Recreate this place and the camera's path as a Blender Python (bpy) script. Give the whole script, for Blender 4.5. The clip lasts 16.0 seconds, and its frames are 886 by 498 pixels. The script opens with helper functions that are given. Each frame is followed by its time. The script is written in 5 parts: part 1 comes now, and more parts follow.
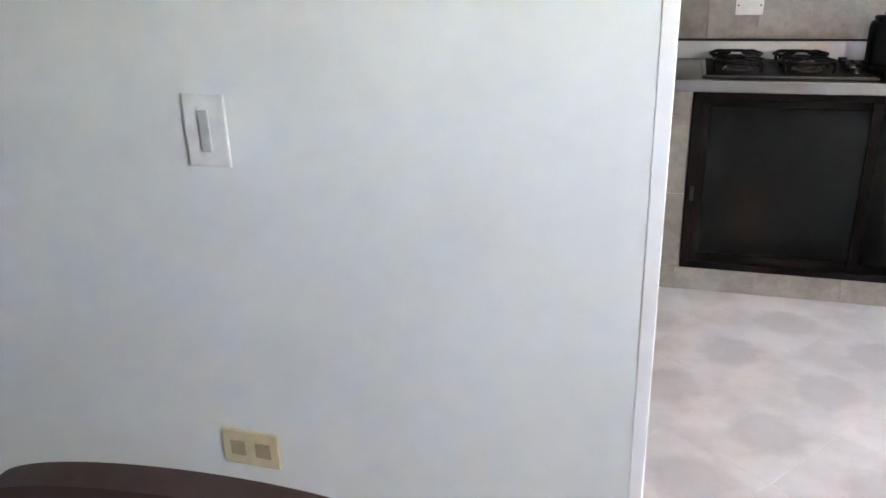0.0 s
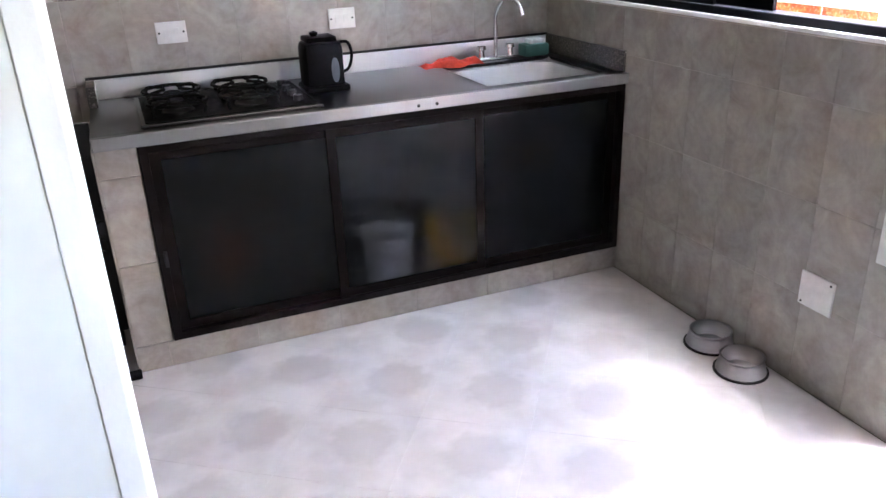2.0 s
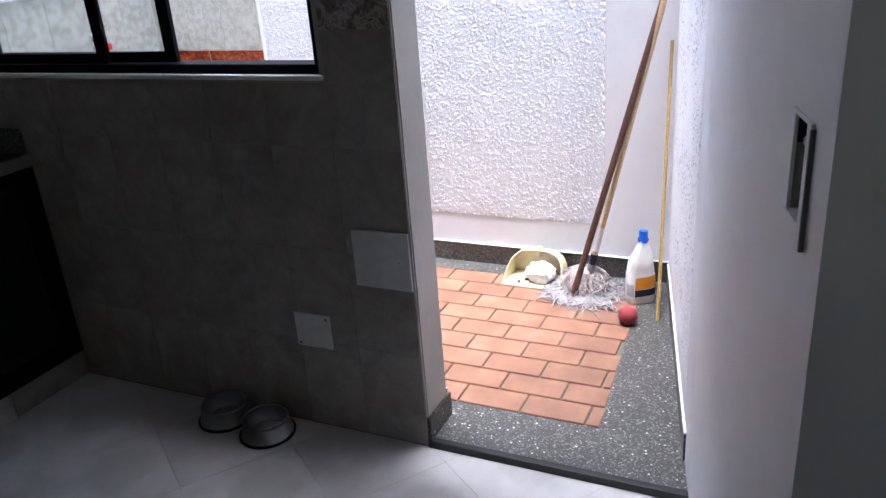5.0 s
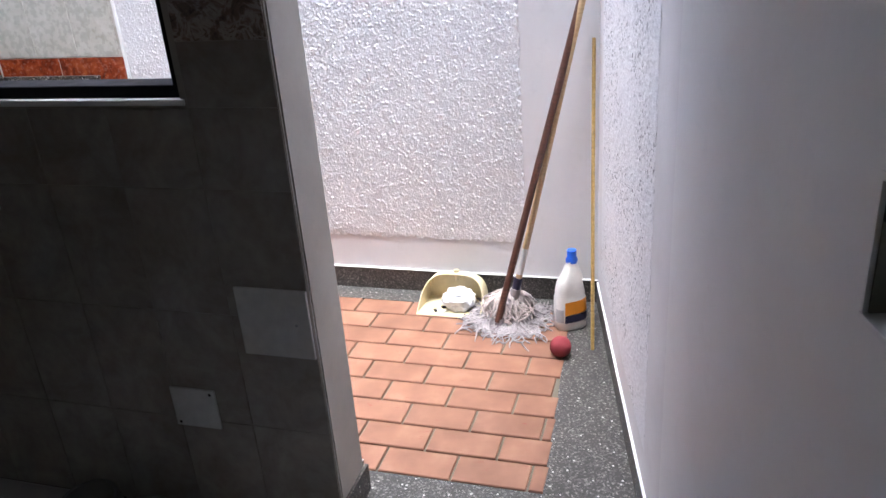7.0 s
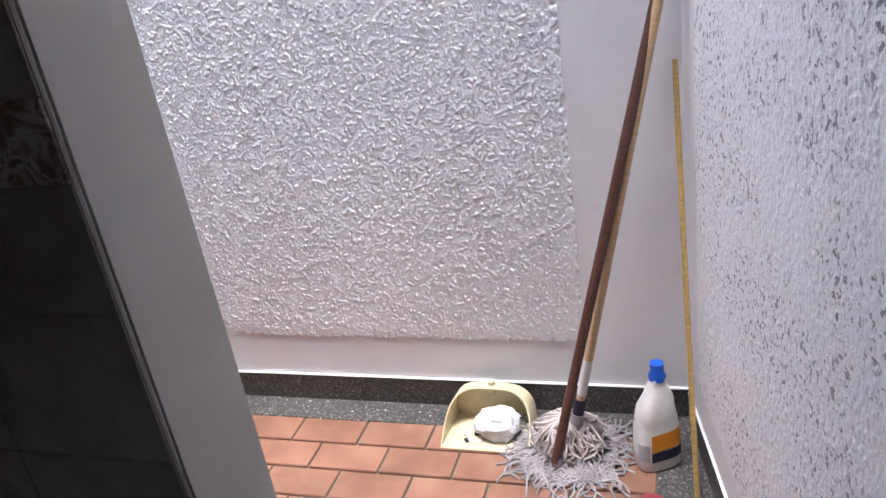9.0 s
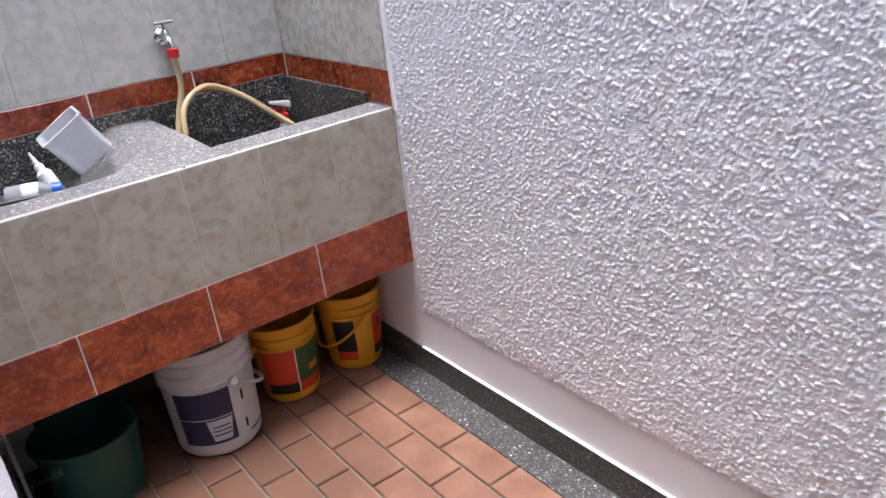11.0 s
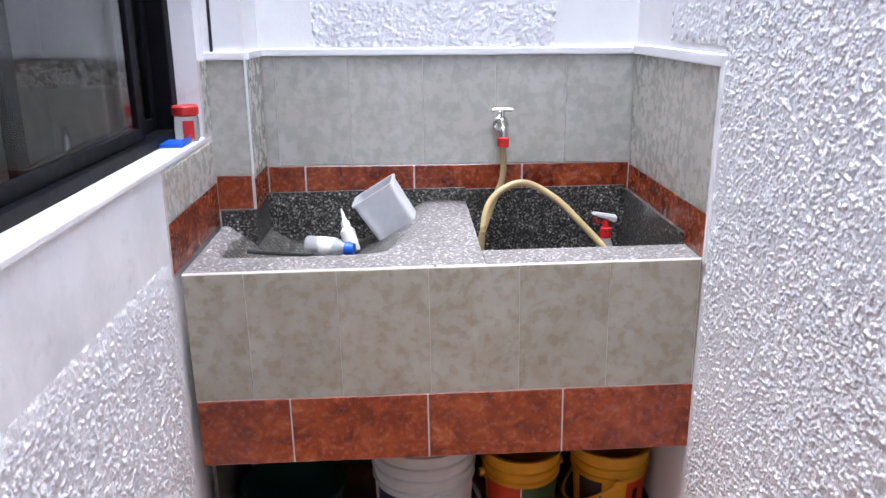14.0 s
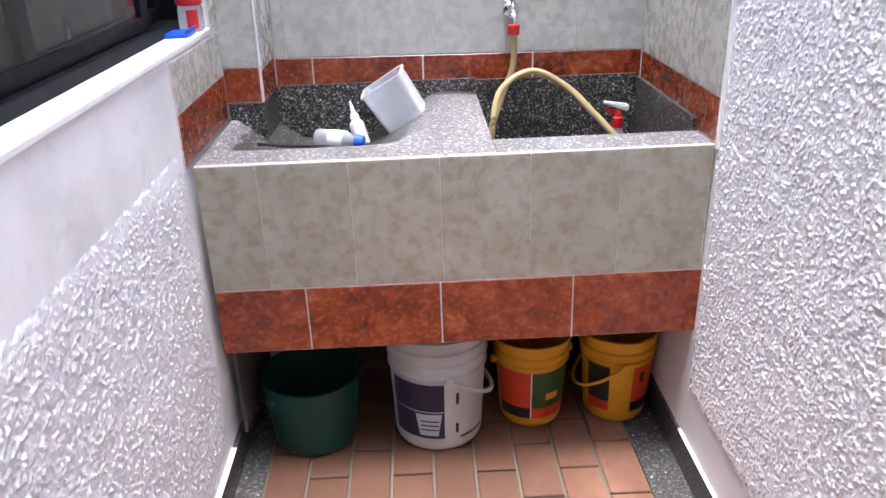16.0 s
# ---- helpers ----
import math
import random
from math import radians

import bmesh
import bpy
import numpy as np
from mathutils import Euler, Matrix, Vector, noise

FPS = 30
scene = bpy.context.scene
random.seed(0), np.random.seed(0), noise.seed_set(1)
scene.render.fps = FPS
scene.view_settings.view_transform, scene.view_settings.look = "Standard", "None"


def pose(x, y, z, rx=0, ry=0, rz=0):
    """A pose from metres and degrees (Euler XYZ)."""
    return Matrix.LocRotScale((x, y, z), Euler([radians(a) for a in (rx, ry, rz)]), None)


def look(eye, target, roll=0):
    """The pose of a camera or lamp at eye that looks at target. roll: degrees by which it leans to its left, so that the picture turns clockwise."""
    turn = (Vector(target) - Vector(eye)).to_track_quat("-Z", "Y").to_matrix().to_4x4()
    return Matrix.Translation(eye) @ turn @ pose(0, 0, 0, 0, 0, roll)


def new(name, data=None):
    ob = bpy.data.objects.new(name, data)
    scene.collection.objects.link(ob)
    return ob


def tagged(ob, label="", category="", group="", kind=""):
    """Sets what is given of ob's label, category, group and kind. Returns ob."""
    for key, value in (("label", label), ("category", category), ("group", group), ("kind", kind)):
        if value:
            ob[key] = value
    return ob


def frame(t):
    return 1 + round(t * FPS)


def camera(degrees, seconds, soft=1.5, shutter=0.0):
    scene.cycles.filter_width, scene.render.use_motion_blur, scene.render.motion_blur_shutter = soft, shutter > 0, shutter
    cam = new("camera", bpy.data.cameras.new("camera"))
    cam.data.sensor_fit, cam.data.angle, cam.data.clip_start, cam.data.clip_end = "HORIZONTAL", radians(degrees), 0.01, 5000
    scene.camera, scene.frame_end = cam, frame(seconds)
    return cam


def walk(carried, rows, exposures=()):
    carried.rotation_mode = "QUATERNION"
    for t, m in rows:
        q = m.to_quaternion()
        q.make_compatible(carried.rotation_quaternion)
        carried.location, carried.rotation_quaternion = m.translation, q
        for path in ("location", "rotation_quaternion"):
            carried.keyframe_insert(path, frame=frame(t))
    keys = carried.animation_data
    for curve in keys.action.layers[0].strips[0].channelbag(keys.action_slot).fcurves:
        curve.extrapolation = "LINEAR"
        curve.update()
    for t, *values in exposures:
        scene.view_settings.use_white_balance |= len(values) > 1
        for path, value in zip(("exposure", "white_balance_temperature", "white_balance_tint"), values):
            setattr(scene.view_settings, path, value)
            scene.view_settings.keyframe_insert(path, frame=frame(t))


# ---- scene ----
cam = camera(59.3, 16.0)
PATH = [
    (0, (-2.012, -3.049, 1.318), (-2.575, -1.267, 0.604), -1.7),
    (0.5, (-2.013, -2.982, 1.341), (-2.256, -1.141, 0.597), -1.5),
    (0.7, (-2.008, -2.906, 1.355), (-2.167, -1.058, 0.609), -1.9),
    (1, (-1.98, -2.815, 1.388), (-1.978, -0.963, 0.631), -2.5),
    (1.5, (-1.945, -2.708, 1.446), (-1.665, -0.899, 0.639), -1.8),
    (2, (-1.984, -2.572, 1.447), (-1.302, -0.866, 0.656), -2.2),
    (2.5, (-2.02, -2.515, 1.447), (-1.166, -0.887, 0.66), -3.2),
    (3, (-2.064, -2.478, 1.443), (-0.986, -0.994, 0.645), -3.1),
    (3.5, (-1.972, -2.429, 1.43), (-0.644, -1.141, 0.669), -4.1),
    (4, (-1.904, -2.402, 1.436), (-0.447, -1.254, 0.688), -3.9),
    (4.5, (-1.876, -2.363, 1.434), (-0.278, -1.425, 0.683), -4.4),
    (4.7, (-1.873, -2.339, 1.435), (-0.239, -1.466, 0.681), -4.4),
    (6.8, (-1.559, -2.171, 1.434), (0.175, -1.568, 0.64), -4.5),
    (7, (-1.495, -2.139, 1.425), (0.249, -1.575, 0.625), -4.5),
    (7.5, (-1.288, -2.022, 1.431), (0.498, -1.561, 0.659), -5.1),
    (8, (-1.099, -1.962, 1.419), (0.69, -1.528, 0.638), -4.8),
    (8.2, (-1.016, -1.947, 1.413), (0.762, -1.487, 0.623), -5.7),
    (10.3, (-0.144, -1.868, 1.343), (1.325, -0.749, 0.573), -7.8),
    (10.5, (-0.088, -1.875, 1.317), (1.278, -0.625, 0.561), -6.6),
    (11, (0.024, -1.796, 1.37), (1.07, -0.294, 0.564), -6.6),
    (11.5, (0.135, -1.659, 1.361), (1.005, -0.058, 0.534), -3.5),
    (12, (0.264, -1.629, 1.355), (0.734, 0.147, 0.563), -3.7),
    (12.5, (0.397, -1.592, 1.374), (0.571, 0.223, 0.552), -0.7),
    (13, (0.478, -1.599, 1.368), (0.591, 0.21, 0.522), -0.3),
    (13.5, (0.506, -1.598, 1.389), (0.614, 0.255, 0.642), 0.1),
    (14, (0.507, -1.623, 1.393), (0.594, 0.292, 0.822), -0.3),
    (14.5, (0.505, -1.63, 1.399), (0.597, 0.29, 0.847), -0.6),
    (15, (0.511, -1.631, 1.388), (0.629, 0.267, 0.77), -0.9),
    (15.5, (0.501, -1.635, 1.375), (0.588, 0.218, 0.627), -1.5),
    (16, (0.5, -1.64, 1.366), (0.558, 0.19, 0.563), -1.3),
]
walk(cam, [(t, look(eye, target, roll)) for t, eye, target, roll in PATH],
     [(0, 7.3, 6450, 9), (1, 7.4, 6500, 12), (2, 7.45, 5950, 12), (2.5, 7.4, 5900, 13), (3, 6.95, 5800, 12), (3.5, 6.1, 5650, 13), (4, 4.95, 5450, 11), (4.5, 4.45, 5450, 8), (4.7, 4.3, 5500, 8),
      (6.8, 3.9, 5850, 9), (8.2, 3.55, 5950, 10), (10.3, 3.15, 5850, 12), (11, 3.3, 5850, 12), (12, 3.6, 5850, 12), (13, 3.7, 5850, 12), (14.5, 3.45, 5750, 10), (16, 3.65, 5850, 12)])

# world: overcast sky over the open light well
world = bpy.data.worlds.new("sky")
scene.world = world
world.use_nodes = True
wn = world.node_tree.nodes
sky = wn.new("ShaderNodeTexSky")
sky.sky_type = "NISHITA"
sky.sun_disc = False
sky.sun_elevation, sky.sun_rotation = radians(88), radians(-60)
sky.air_density, sky.dust_density, sky.ozone_density = 1.0, 3.0, 1.0
wn["Background"].inputs[1].default_value = 0.15
world.node_tree.links.new(sky.outputs[0], wn["Background"].inputs[0])
sun = new("sun", bpy.data.lights.new("sun", "SUN"))
sun.data.energy, sun.data.angle, sun.data.color = 0.7, radians(22), (1.0, 0.985, 0.96)
sun.matrix_world = look((0.32, -1.3, 9), (0.56, -0.65, 0))
# lamp in an added, unseen dining room opening, standing in for room daylight
room_fill = new("room_fill", bpy.data.lights.new("room_fill", "AREA"))
room_fill.data.shape, room_fill.data.size, room_fill.data.size_y = "RECTANGLE", 0.38, 0.38
room_fill.data.energy, room_fill.data.color = 0.14, (1.0, 0.93, 0.80)
room_fill.matrix_world = look((-0.89, -3.0, 1.5), (-2.3, -1.95, 1.25))


# ---- materials ----
def nodes(name):
    m = bpy.data.materials.new(name)
    m.use_nodes = True
    nt = m.node_tree
    return m, nt, nt.nodes["Principled BSDF"]


def tex_noise(nt, scale, detail=4.0, rough=0.55, space="Object", distort=0.0):
    tc = nt.nodes.new("ShaderNodeTexCoord")
    n = nt.nodes.new("ShaderNodeTexNoise")
    n.inputs["Scale"].default_value = scale
    n.inputs["Detail"].default_value = detail
    n.inputs["Roughness"].default_value = rough
    n.inputs["Distortion"].default_value = distort
    nt.links.new(tc.outputs[space], n.inputs["Vector"])
    return n


def world_pos(nt):
    return nt.nodes.new("ShaderNodeNewGeometry").outputs["Position"]


def ramp(nt, fac, stops):
    r = nt.nodes.new("ShaderNodeValToRGB")
    while len(r.color_ramp.elements) < len(stops):
        r.color_ramp.elements.new(0.5)
    for e, (p, c) in zip(r.color_ramp.elements, stops):
        e.position, e.color = p, (*c, 1) if len(c) == 3 else c
    nt.links.new(fac, r.inputs[0])
    return r.outputs[0]


def mix(nt, a, b, fac, mode="MIX"):
    m = nt.nodes.new("ShaderNodeMix")
    m.data_type, m.blend_type = "RGBA", mode
    for sock, v in ((m.inputs[0], fac), (m.inputs[6], a), (m.inputs[7], b)):
        if isinstance(v, (int, float)):
            sock.default_value = v
        elif isinstance(v, tuple):
            sock.default_value = (*v, 1)
        else:
            nt.links.new(v, sock)
    return m.outputs[2]


def bump(nt, bsdf, height, strength=0.3, dist=0.002):
    b = nt.nodes.new("ShaderNodeBump")
    b.inputs["Strength"].default_value, b.inputs["Distance"].default_value = strength, dist
    nt.links.new(height, b.inputs["Height"])
    nt.links.new(b.outputs[0], bsdf.inputs["Normal"])


def plaster(name, col, dirt, rough=0.7, grain=60, wear=0.5, relief=0.25, height=0.002):
    """Painted plaster: broad smudges, fine grain."""
    m, nt, b = nodes(name)
    big = tex_noise(nt, 2.3, 6, 0.6)
    mid = tex_noise(nt, 14, 5, 0.65)
    c1 = mix(nt, col, dirt, ramp(nt, big.outputs[0], [(0.45, (0, 0, 0)), (0.75, (wear, wear, wear))]))
    c2 = mix(nt, c1, dirt, ramp(nt, mid.outputs[0], [(0.58, (0, 0, 0)), (0.8, (0.35, 0.35, 0.35))]))
    nt.links.new(c2, b.inputs["Base Color"])
    b.inputs["Roughness"].default_value = rough
    bump(nt, b, tex_noise(nt, grain, 5).outputs[0], relief, height)
    return m


def glazed(name, stops, scale, rough, vary=0.12, grain=38, bumpy=0.08):
    """Glazed ceramic with a cloudy print, each piece a little different."""
    m, nt, b = nodes(name)
    info = nt.nodes.new("ShaderNodeObjectInfo")
    add = nt.nodes.new("ShaderNodeVectorMath")
    add.operation = "MULTIPLY_ADD"
    nt.links.new(info.outputs["Random"], add.inputs[0])
    add.inputs[1].default_value = (37, 23, 51)
    nt.links.new(world_pos(nt), add.inputs[2])
    n1 = nt.nodes.new("ShaderNodeTexNoise")
    n1.inputs["Scale"].default_value, n1.inputs["Detail"].default_value, n1.inputs["Distortion"].default_value = scale, 7, 0.9
    n1.inputs["Roughness"].default_value = 0.62
    nt.links.new(add.outputs[0], n1.inputs["Vector"])
    n2 = nt.nodes.new("ShaderNodeTexNoise")
    n2.inputs["Scale"].default_value, n2.inputs["Detail"].default_value = grain, 4
    nt.links.new(add.outputs[0], n2.inputs["Vector"])
    c = ramp(nt, n1.outputs[0], stops)
    c = mix(nt, c, ramp(nt, n2.outputs[0], [(0.3, (0.62, 0.6, 0.58)), (0.6, (1, 1, 1))]), 0.35, "MULTIPLY")
    hsv = nt.nodes.new("ShaderNodeHueSaturation")
    mr = nt.nodes.new("ShaderNodeMapRange")
    mr.inputs[3].default_value, mr.inputs[4].default_value = 1 - vary, 1 + vary
    nt.links.new(info.outputs["Random"], mr.inputs[0])
    nt.links.new(mr.outputs[0], hsv.inputs["Value"])
    nt.links.new(c, hsv.inputs["Color"])
    nt.links.new(hsv.outputs[0], b.inputs["Base Color"])
    nt.links.new(ramp(nt, n2.outputs[0], [(0.3, (rough, rough, rough)), (0.7, (rough + 0.15,) * 3)]), b.inputs["Roughness"])
    bump(nt, b, n1.outputs[0], bumpy, 0.003)
    return m


def terrazzo(name, binder, chips_lo, chips_hi, scale=230, rough=0.45, share=0.5):
    """Stone chips in a cement binder."""
    m, nt, b = nodes(name)
    v = nt.nodes.new("ShaderNodeTexVoronoi")
    v.inputs["Scale"].default_value = scale
    v.inputs["Randomness"].default_value = 1
    nt.links.new(world_pos(nt), v.inputs["Vector"])
    sep = nt.nodes.new("ShaderNodeSeparateColor")
    nt.links.new(v.outputs["Color"], sep.inputs[0])
    chip = ramp(nt, sep.outputs[0], [(0.0, chips_lo), (0.75, tuple((a + c) / 2 for a, c in zip(chips_lo, chips_hi))), (0.93, chips_hi)])
    mask = ramp(nt, sep.outputs[1], [(share - 0.02, (0, 0, 0)), (share + 0.02, (1, 1, 1))])
    v2 = nt.nodes.new("ShaderNodeTexVoronoi")
    v2.inputs["Scale"].default_value = scale * 0.33
    nt.links.new(world_pos(nt), v2.inputs["Vector"])
    sep2 = nt.nodes.new("ShaderNodeSeparateColor")
    nt.links.new(v2.outputs["Color"], sep2.inputs[0])
    c = mix(nt, binder, chip, mask)
    small = nt.nodes.new("ShaderNodeMath")
    small.operation = "LESS_THAN"
    nt.links.new(v2.outputs["Distance"], small.inputs[0])
    small.inputs[1].default_value = 0.25
    rare = nt.nodes.new("ShaderNodeMath")
    rare.operation = "GREATER_THAN"
    nt.links.new(sep2.outputs[0], rare.inputs[0])
    rare.inputs[1].default_value = 0.86
    both = nt.nodes.new("ShaderNodeMath")
    both.operation = "MULTIPLY"
    nt.links.new(small.outputs[0], both.inputs[0])
    nt.links.new(rare.outputs[0], both.inputs[1])
    c = mix(nt, c, (0.6, 0.58, 0.56), both.outputs[0])
    dirt = tex_noise(nt, 5, 5)
    c = mix(nt, c, ramp(nt, dirt.outputs[0], [(0.35, (0.6, 0.6, 0.6)), (0.65, (1, 1, 1))]), 0.6, "MULTIPLY")
    nt.links.new(c, b.inputs["Base Color"])
    b.inputs["Roughness"].default_value = rough
    bump(nt, b, v.outputs["Distance"], 0.12, 0.001)
    return m


def plain(name, col, rough=0.5, metal=0.0, trans=0.0, ior=1.45, grain=30, vary=0.15, bumpy=0.08, spec=0.5):
    """Plastics, metals and paints: a base colour with faint smudges in tone and gloss."""
    m, nt, b = nodes(name)
    n = tex_noise(nt, grain, 4)
    lo = tuple(c * (1 - vary) for c in col)
    nt.links.new(ramp(nt, n.outputs[0], [(0.3, lo), (0.7, col)]), b.inputs["Base Color"])
    nt.links.new(ramp(nt, n.outputs[0], [(0.3, (rough,) * 3), (0.75, (min(1, rough + 0.12),) * 3)]), b.inputs["Roughness"])
    b.inputs["Metallic"].default_value = metal
    b.inputs["Transmission Weight"].default_value = trans
    b.inputs["IOR"].default_value = ior
    b.inputs["Specular IOR Level"].default_value = spec
    if bumpy:
        bump(nt, b, n.outputs[0], bumpy, 0.001)
    return m


def wood(name, a, c, rough, scale=(6, 6, 90)):
    m, nt, b = nodes(name)
    tc = nt.nodes.new("ShaderNodeTexCoord")
    mp = nt.nodes.new("ShaderNodeMapping")
    mp.inputs["Scale"].default_value = scale
    nt.links.new(tc.outputs["Object"], mp.inputs[0])
    n = nt.nodes.new("ShaderNodeTexNoise")
    n.inputs["Scale"].default_value, n.inputs["Detail"].default_value = 3, 6
    nt.links.new(mp.outputs[0], n.inputs["Vector"])
    nt.links.new(ramp(nt, n.outputs[0], [(0.3, a), (0.7, c)]), b.inputs["Base Color"])
    b.inputs["Roughness"].default_value = rough
    bump(nt, b, n.outputs[0], 0.15, 0.001)
    return m


def floor_print(name):
    """Pale grey floor tile with one soft darker cloud to each tile."""
    m, nt, b = nodes(name)
    mp = nt.nodes.new("ShaderNodeMapping")
    mp.vector_type = "POINT"
    mp.inputs["Location"].default_value = (0.0, 0.0, 0.0)
    mp.inputs["Rotation"].default_value = (0, 0, radians(-54))
    wob = nt.nodes.new("ShaderNodeTexNoise")
    wob.inputs["Scale"].default_value, wob.inputs["Detail"].default_value = 22, 5
    pos = world_pos(nt)
    nt.links.new(pos, wob.inputs["Vector"])
    shift = nt.nodes.new("ShaderNodeVectorMath")
    shift.operation = "SUBTRACT"
    nt.links.new(pos, shift.inputs[0])
    shift.inputs[1].default_value = (-1.511, -0.69, 0)
    nt.links.new(shift.outputs[0], mp.inputs[0])
    wv = nt.nodes.new("ShaderNodeVectorMath")
    wv.operation = "MULTIPLY_ADD"
    nt.links.new(wob.outputs["Color"], wv.inputs[0])
    wv.inputs[1].default_value = (0.085, 0.085, 0)
    nt.links.new(mp.outputs[0], wv.inputs[2])
    sub = nt.nodes.new("ShaderNodeVectorMath")
    sub.operation = "ADD"
    nt.links.new(wv.outputs[0], sub.inputs[0])
    sub.inputs[1].default_value = (0.1725 - 0.0425, 0.1725 - 0.0425, 0)
    mod = nt.nodes.new("ShaderNodeVectorMath")
    mod.operation = "WRAP"
    nt.links.new(sub.outputs[0], mod.inputs[0])
    mod.inputs[1].default_value = (0.345, 0.345, 1)
    mod.inputs[2].default_value = (0, 0, -1)
    d = nt.nodes.new("ShaderNodeVectorMath")
    d.operation = "DISTANCE"
    nt.links.new(mod.outputs[0], d.inputs[0])
    d.inputs[1].default_value = (0.1725, 0.1725, 0)
    blot = ramp(nt, d.outputs["Value"], [(0.08, (0.5, 0.5, 0.5)), (0.122, (0, 0, 0))])
    cloud = nt.nodes.new("ShaderNodeTexNoise")
    cloud.inputs["Scale"].default_value, cloud.inputs["Detail"].default_value = 7, 7
    nt.links.new(pos, cloud.inputs["Vector"])
    base = ramp(nt, cloud.outputs[0], [(0.35, (0.54, 0.51, 0.495)), (0.65, (0.65, 0.62, 0.605))])
    nt.links.new(mix(nt, base, (0.41, 0.385, 0.375), blot), b.inputs["Base Color"])
    b.inputs["Roughness"].default_value = 0.38
    bump(nt, b, cloud.outputs[0], 0.06, 0.002)
    return m


def brick_clay(name):
    """Salmon clay paving tile: cloudy, with scuffs and dark scratches."""
    m, nt, b = nodes(name)
    info = nt.nodes.new("ShaderNodeObjectInfo")
    pos = world_pos(nt)
    big = nt.nodes.new("ShaderNodeTexNoise")
    big.inputs["Scale"].default_value, big.inputs["Detail"].default_value = 9, 6
    nt.links.new(pos, big.inputs["Vector"])
    c = ramp(nt, big.outputs[0], [(0.3, (0.175, 0.079, 0.047)), (0.55, (0.225, 0.107, 0.065)), (0.75, (0.285, 0.15, 0.098))])
    mp = nt.nodes.new("ShaderNodeMapping")
    mp.inputs["Scale"].default_value = (38, 11, 1)
    nt.links.new(pos, mp.inputs[0])
    sc = nt.nodes.new("ShaderNodeTexNoise")
    sc.inputs["Scale"].default_value, sc.inputs["Detail"].default_value, sc.inputs["Distortion"].default_value = 1.0, 6, 2.2
    nt.links.new(mp.outputs[0], sc.inputs["Vector"])
    c = mix(nt, c, (0.20, 0.055, 0.035), ramp(nt, sc.outputs[0], [(0.66, (0, 0, 0)), (0.73, (0.8, 0.8, 0.8))]))
    # damp dirt before the sink, plus the shade beneath it put into the clay
    far = nt.nodes.new("ShaderNodeVectorMath")
    far.operation = "DISTANCE"
    far.inputs[1].default_value = (0.62, 0.1, 0.0)
    warp = nt.nodes.new("ShaderNodeVectorMath")
    warp.operation = "MULTIPLY_ADD"
    patch_noise = nt.nodes.new("ShaderNodeTexNoise")
    patch_noise.inputs["Scale"].default_value, patch_noise.inputs["Detail"].default_value, patch_noise.inputs["Roughness"].default_value = 7, 8, 0.7
    nt.links.new(pos, patch_noise.inputs["Vector"])
    nt.links.new(patch_noise.outputs["Color"], warp.inputs[0])
    warp.inputs[1].default_value = (0.7, 0.7, 0)
    nt.links.new(pos, warp.inputs[2])
    nt.links.new(warp.outputs[0], far.inputs[0])
    dirt_shade = ramp(nt, far.outputs["Value"], [(0.4, (0.88, 0.88, 0.88)), (0.84, (0, 0, 0))])
    c = mix(nt, c, (0.095, 0.042, 0.022), dirt_shade)
    hsv = nt.nodes.new("ShaderNodeHueSaturation")
    mr = nt.nodes.new("ShaderNodeMapRange")
    mr.inputs[3].default_value, mr.inputs[4].default_value = 0.9, 1.1
    nt.links.new(info.outputs["Random"], mr.inputs[0])
    nt.links.new(mr.outputs[0], hsv.inputs["Value"])
    nt.links.new(c, hsv.inputs["Color"])
    nt.links.new(hsv.outputs[0], b.inputs["Base Color"])
    b.inputs["Roughness"].default_value = 0.55
    bump(nt, b, big.outputs[0], 0.15, 0.003)
    return m


def glass_mat(name, tint, rough=0.0, clear=1.0):
    m, nt, b = nodes(name)
    n = tex_noise(nt, 20, 3)
    nt.links.new(ramp(nt, n.outputs[0], [(0.4, tint), (0.7, tuple(c * 0.94 for c in tint))]), b.inputs["Base Color"])
    b.inputs["Roughness"].default_value, b.inputs["Transmission Weight"].default_value = rough, clear
    b.inputs["IOR"].default_value = 1.2
    return m


WHITE = plaster("white_paint", (0.80, 0.80, 0.79), (0.66, 0.66, 0.65), 0.6)
WHITE_COOL = plaster("wall_paint_cool", (0.74, 0.75, 0.72), (0.68, 0.69, 0.665), 0.6, 40, 0.3)
SMOOTH = plaster("smooth_plaster", (0.74, 0.73, 0.73), (0.56, 0.55, 0.55), 0.75, 45, 0.5)
SCUFFED = plaster("scuffed_plaster", (0.84, 0.84, 0.84), (0.30, 0.30, 0.30), 0.75, 45, 0.5)
STUCCO = plaster("stucco", (0.81, 0.81, 0.82), (0.70, 0.70, 0.71), 0.85, 230, 0.4, 0.5, 0.003)
STUCCO.node_tree.nodes["Principled BSDF"].inputs["Specular IOR Level"].default_value = 0.2
# stucco with the small shadows of its lumps painted on as grey flecks
STUCCO_FLECKED = plaster("shadow_flecked_stucco", (0.81, 0.81, 0.82), (0.70, 0.70, 0.71), 0.85, 230, 0.4, 0.5, 0.003)
fleck_nt = STUCCO_FLECKED.node_tree
fleck_base = fleck_nt.nodes["Principled BSDF"].inputs["Base Color"]
fleck_paint = fleck_base.links[0].from_socket
fleck_grain, fleck_area = tex_noise(fleck_nt, 92, 2), tex_noise(fleck_nt, 3.5, 3)
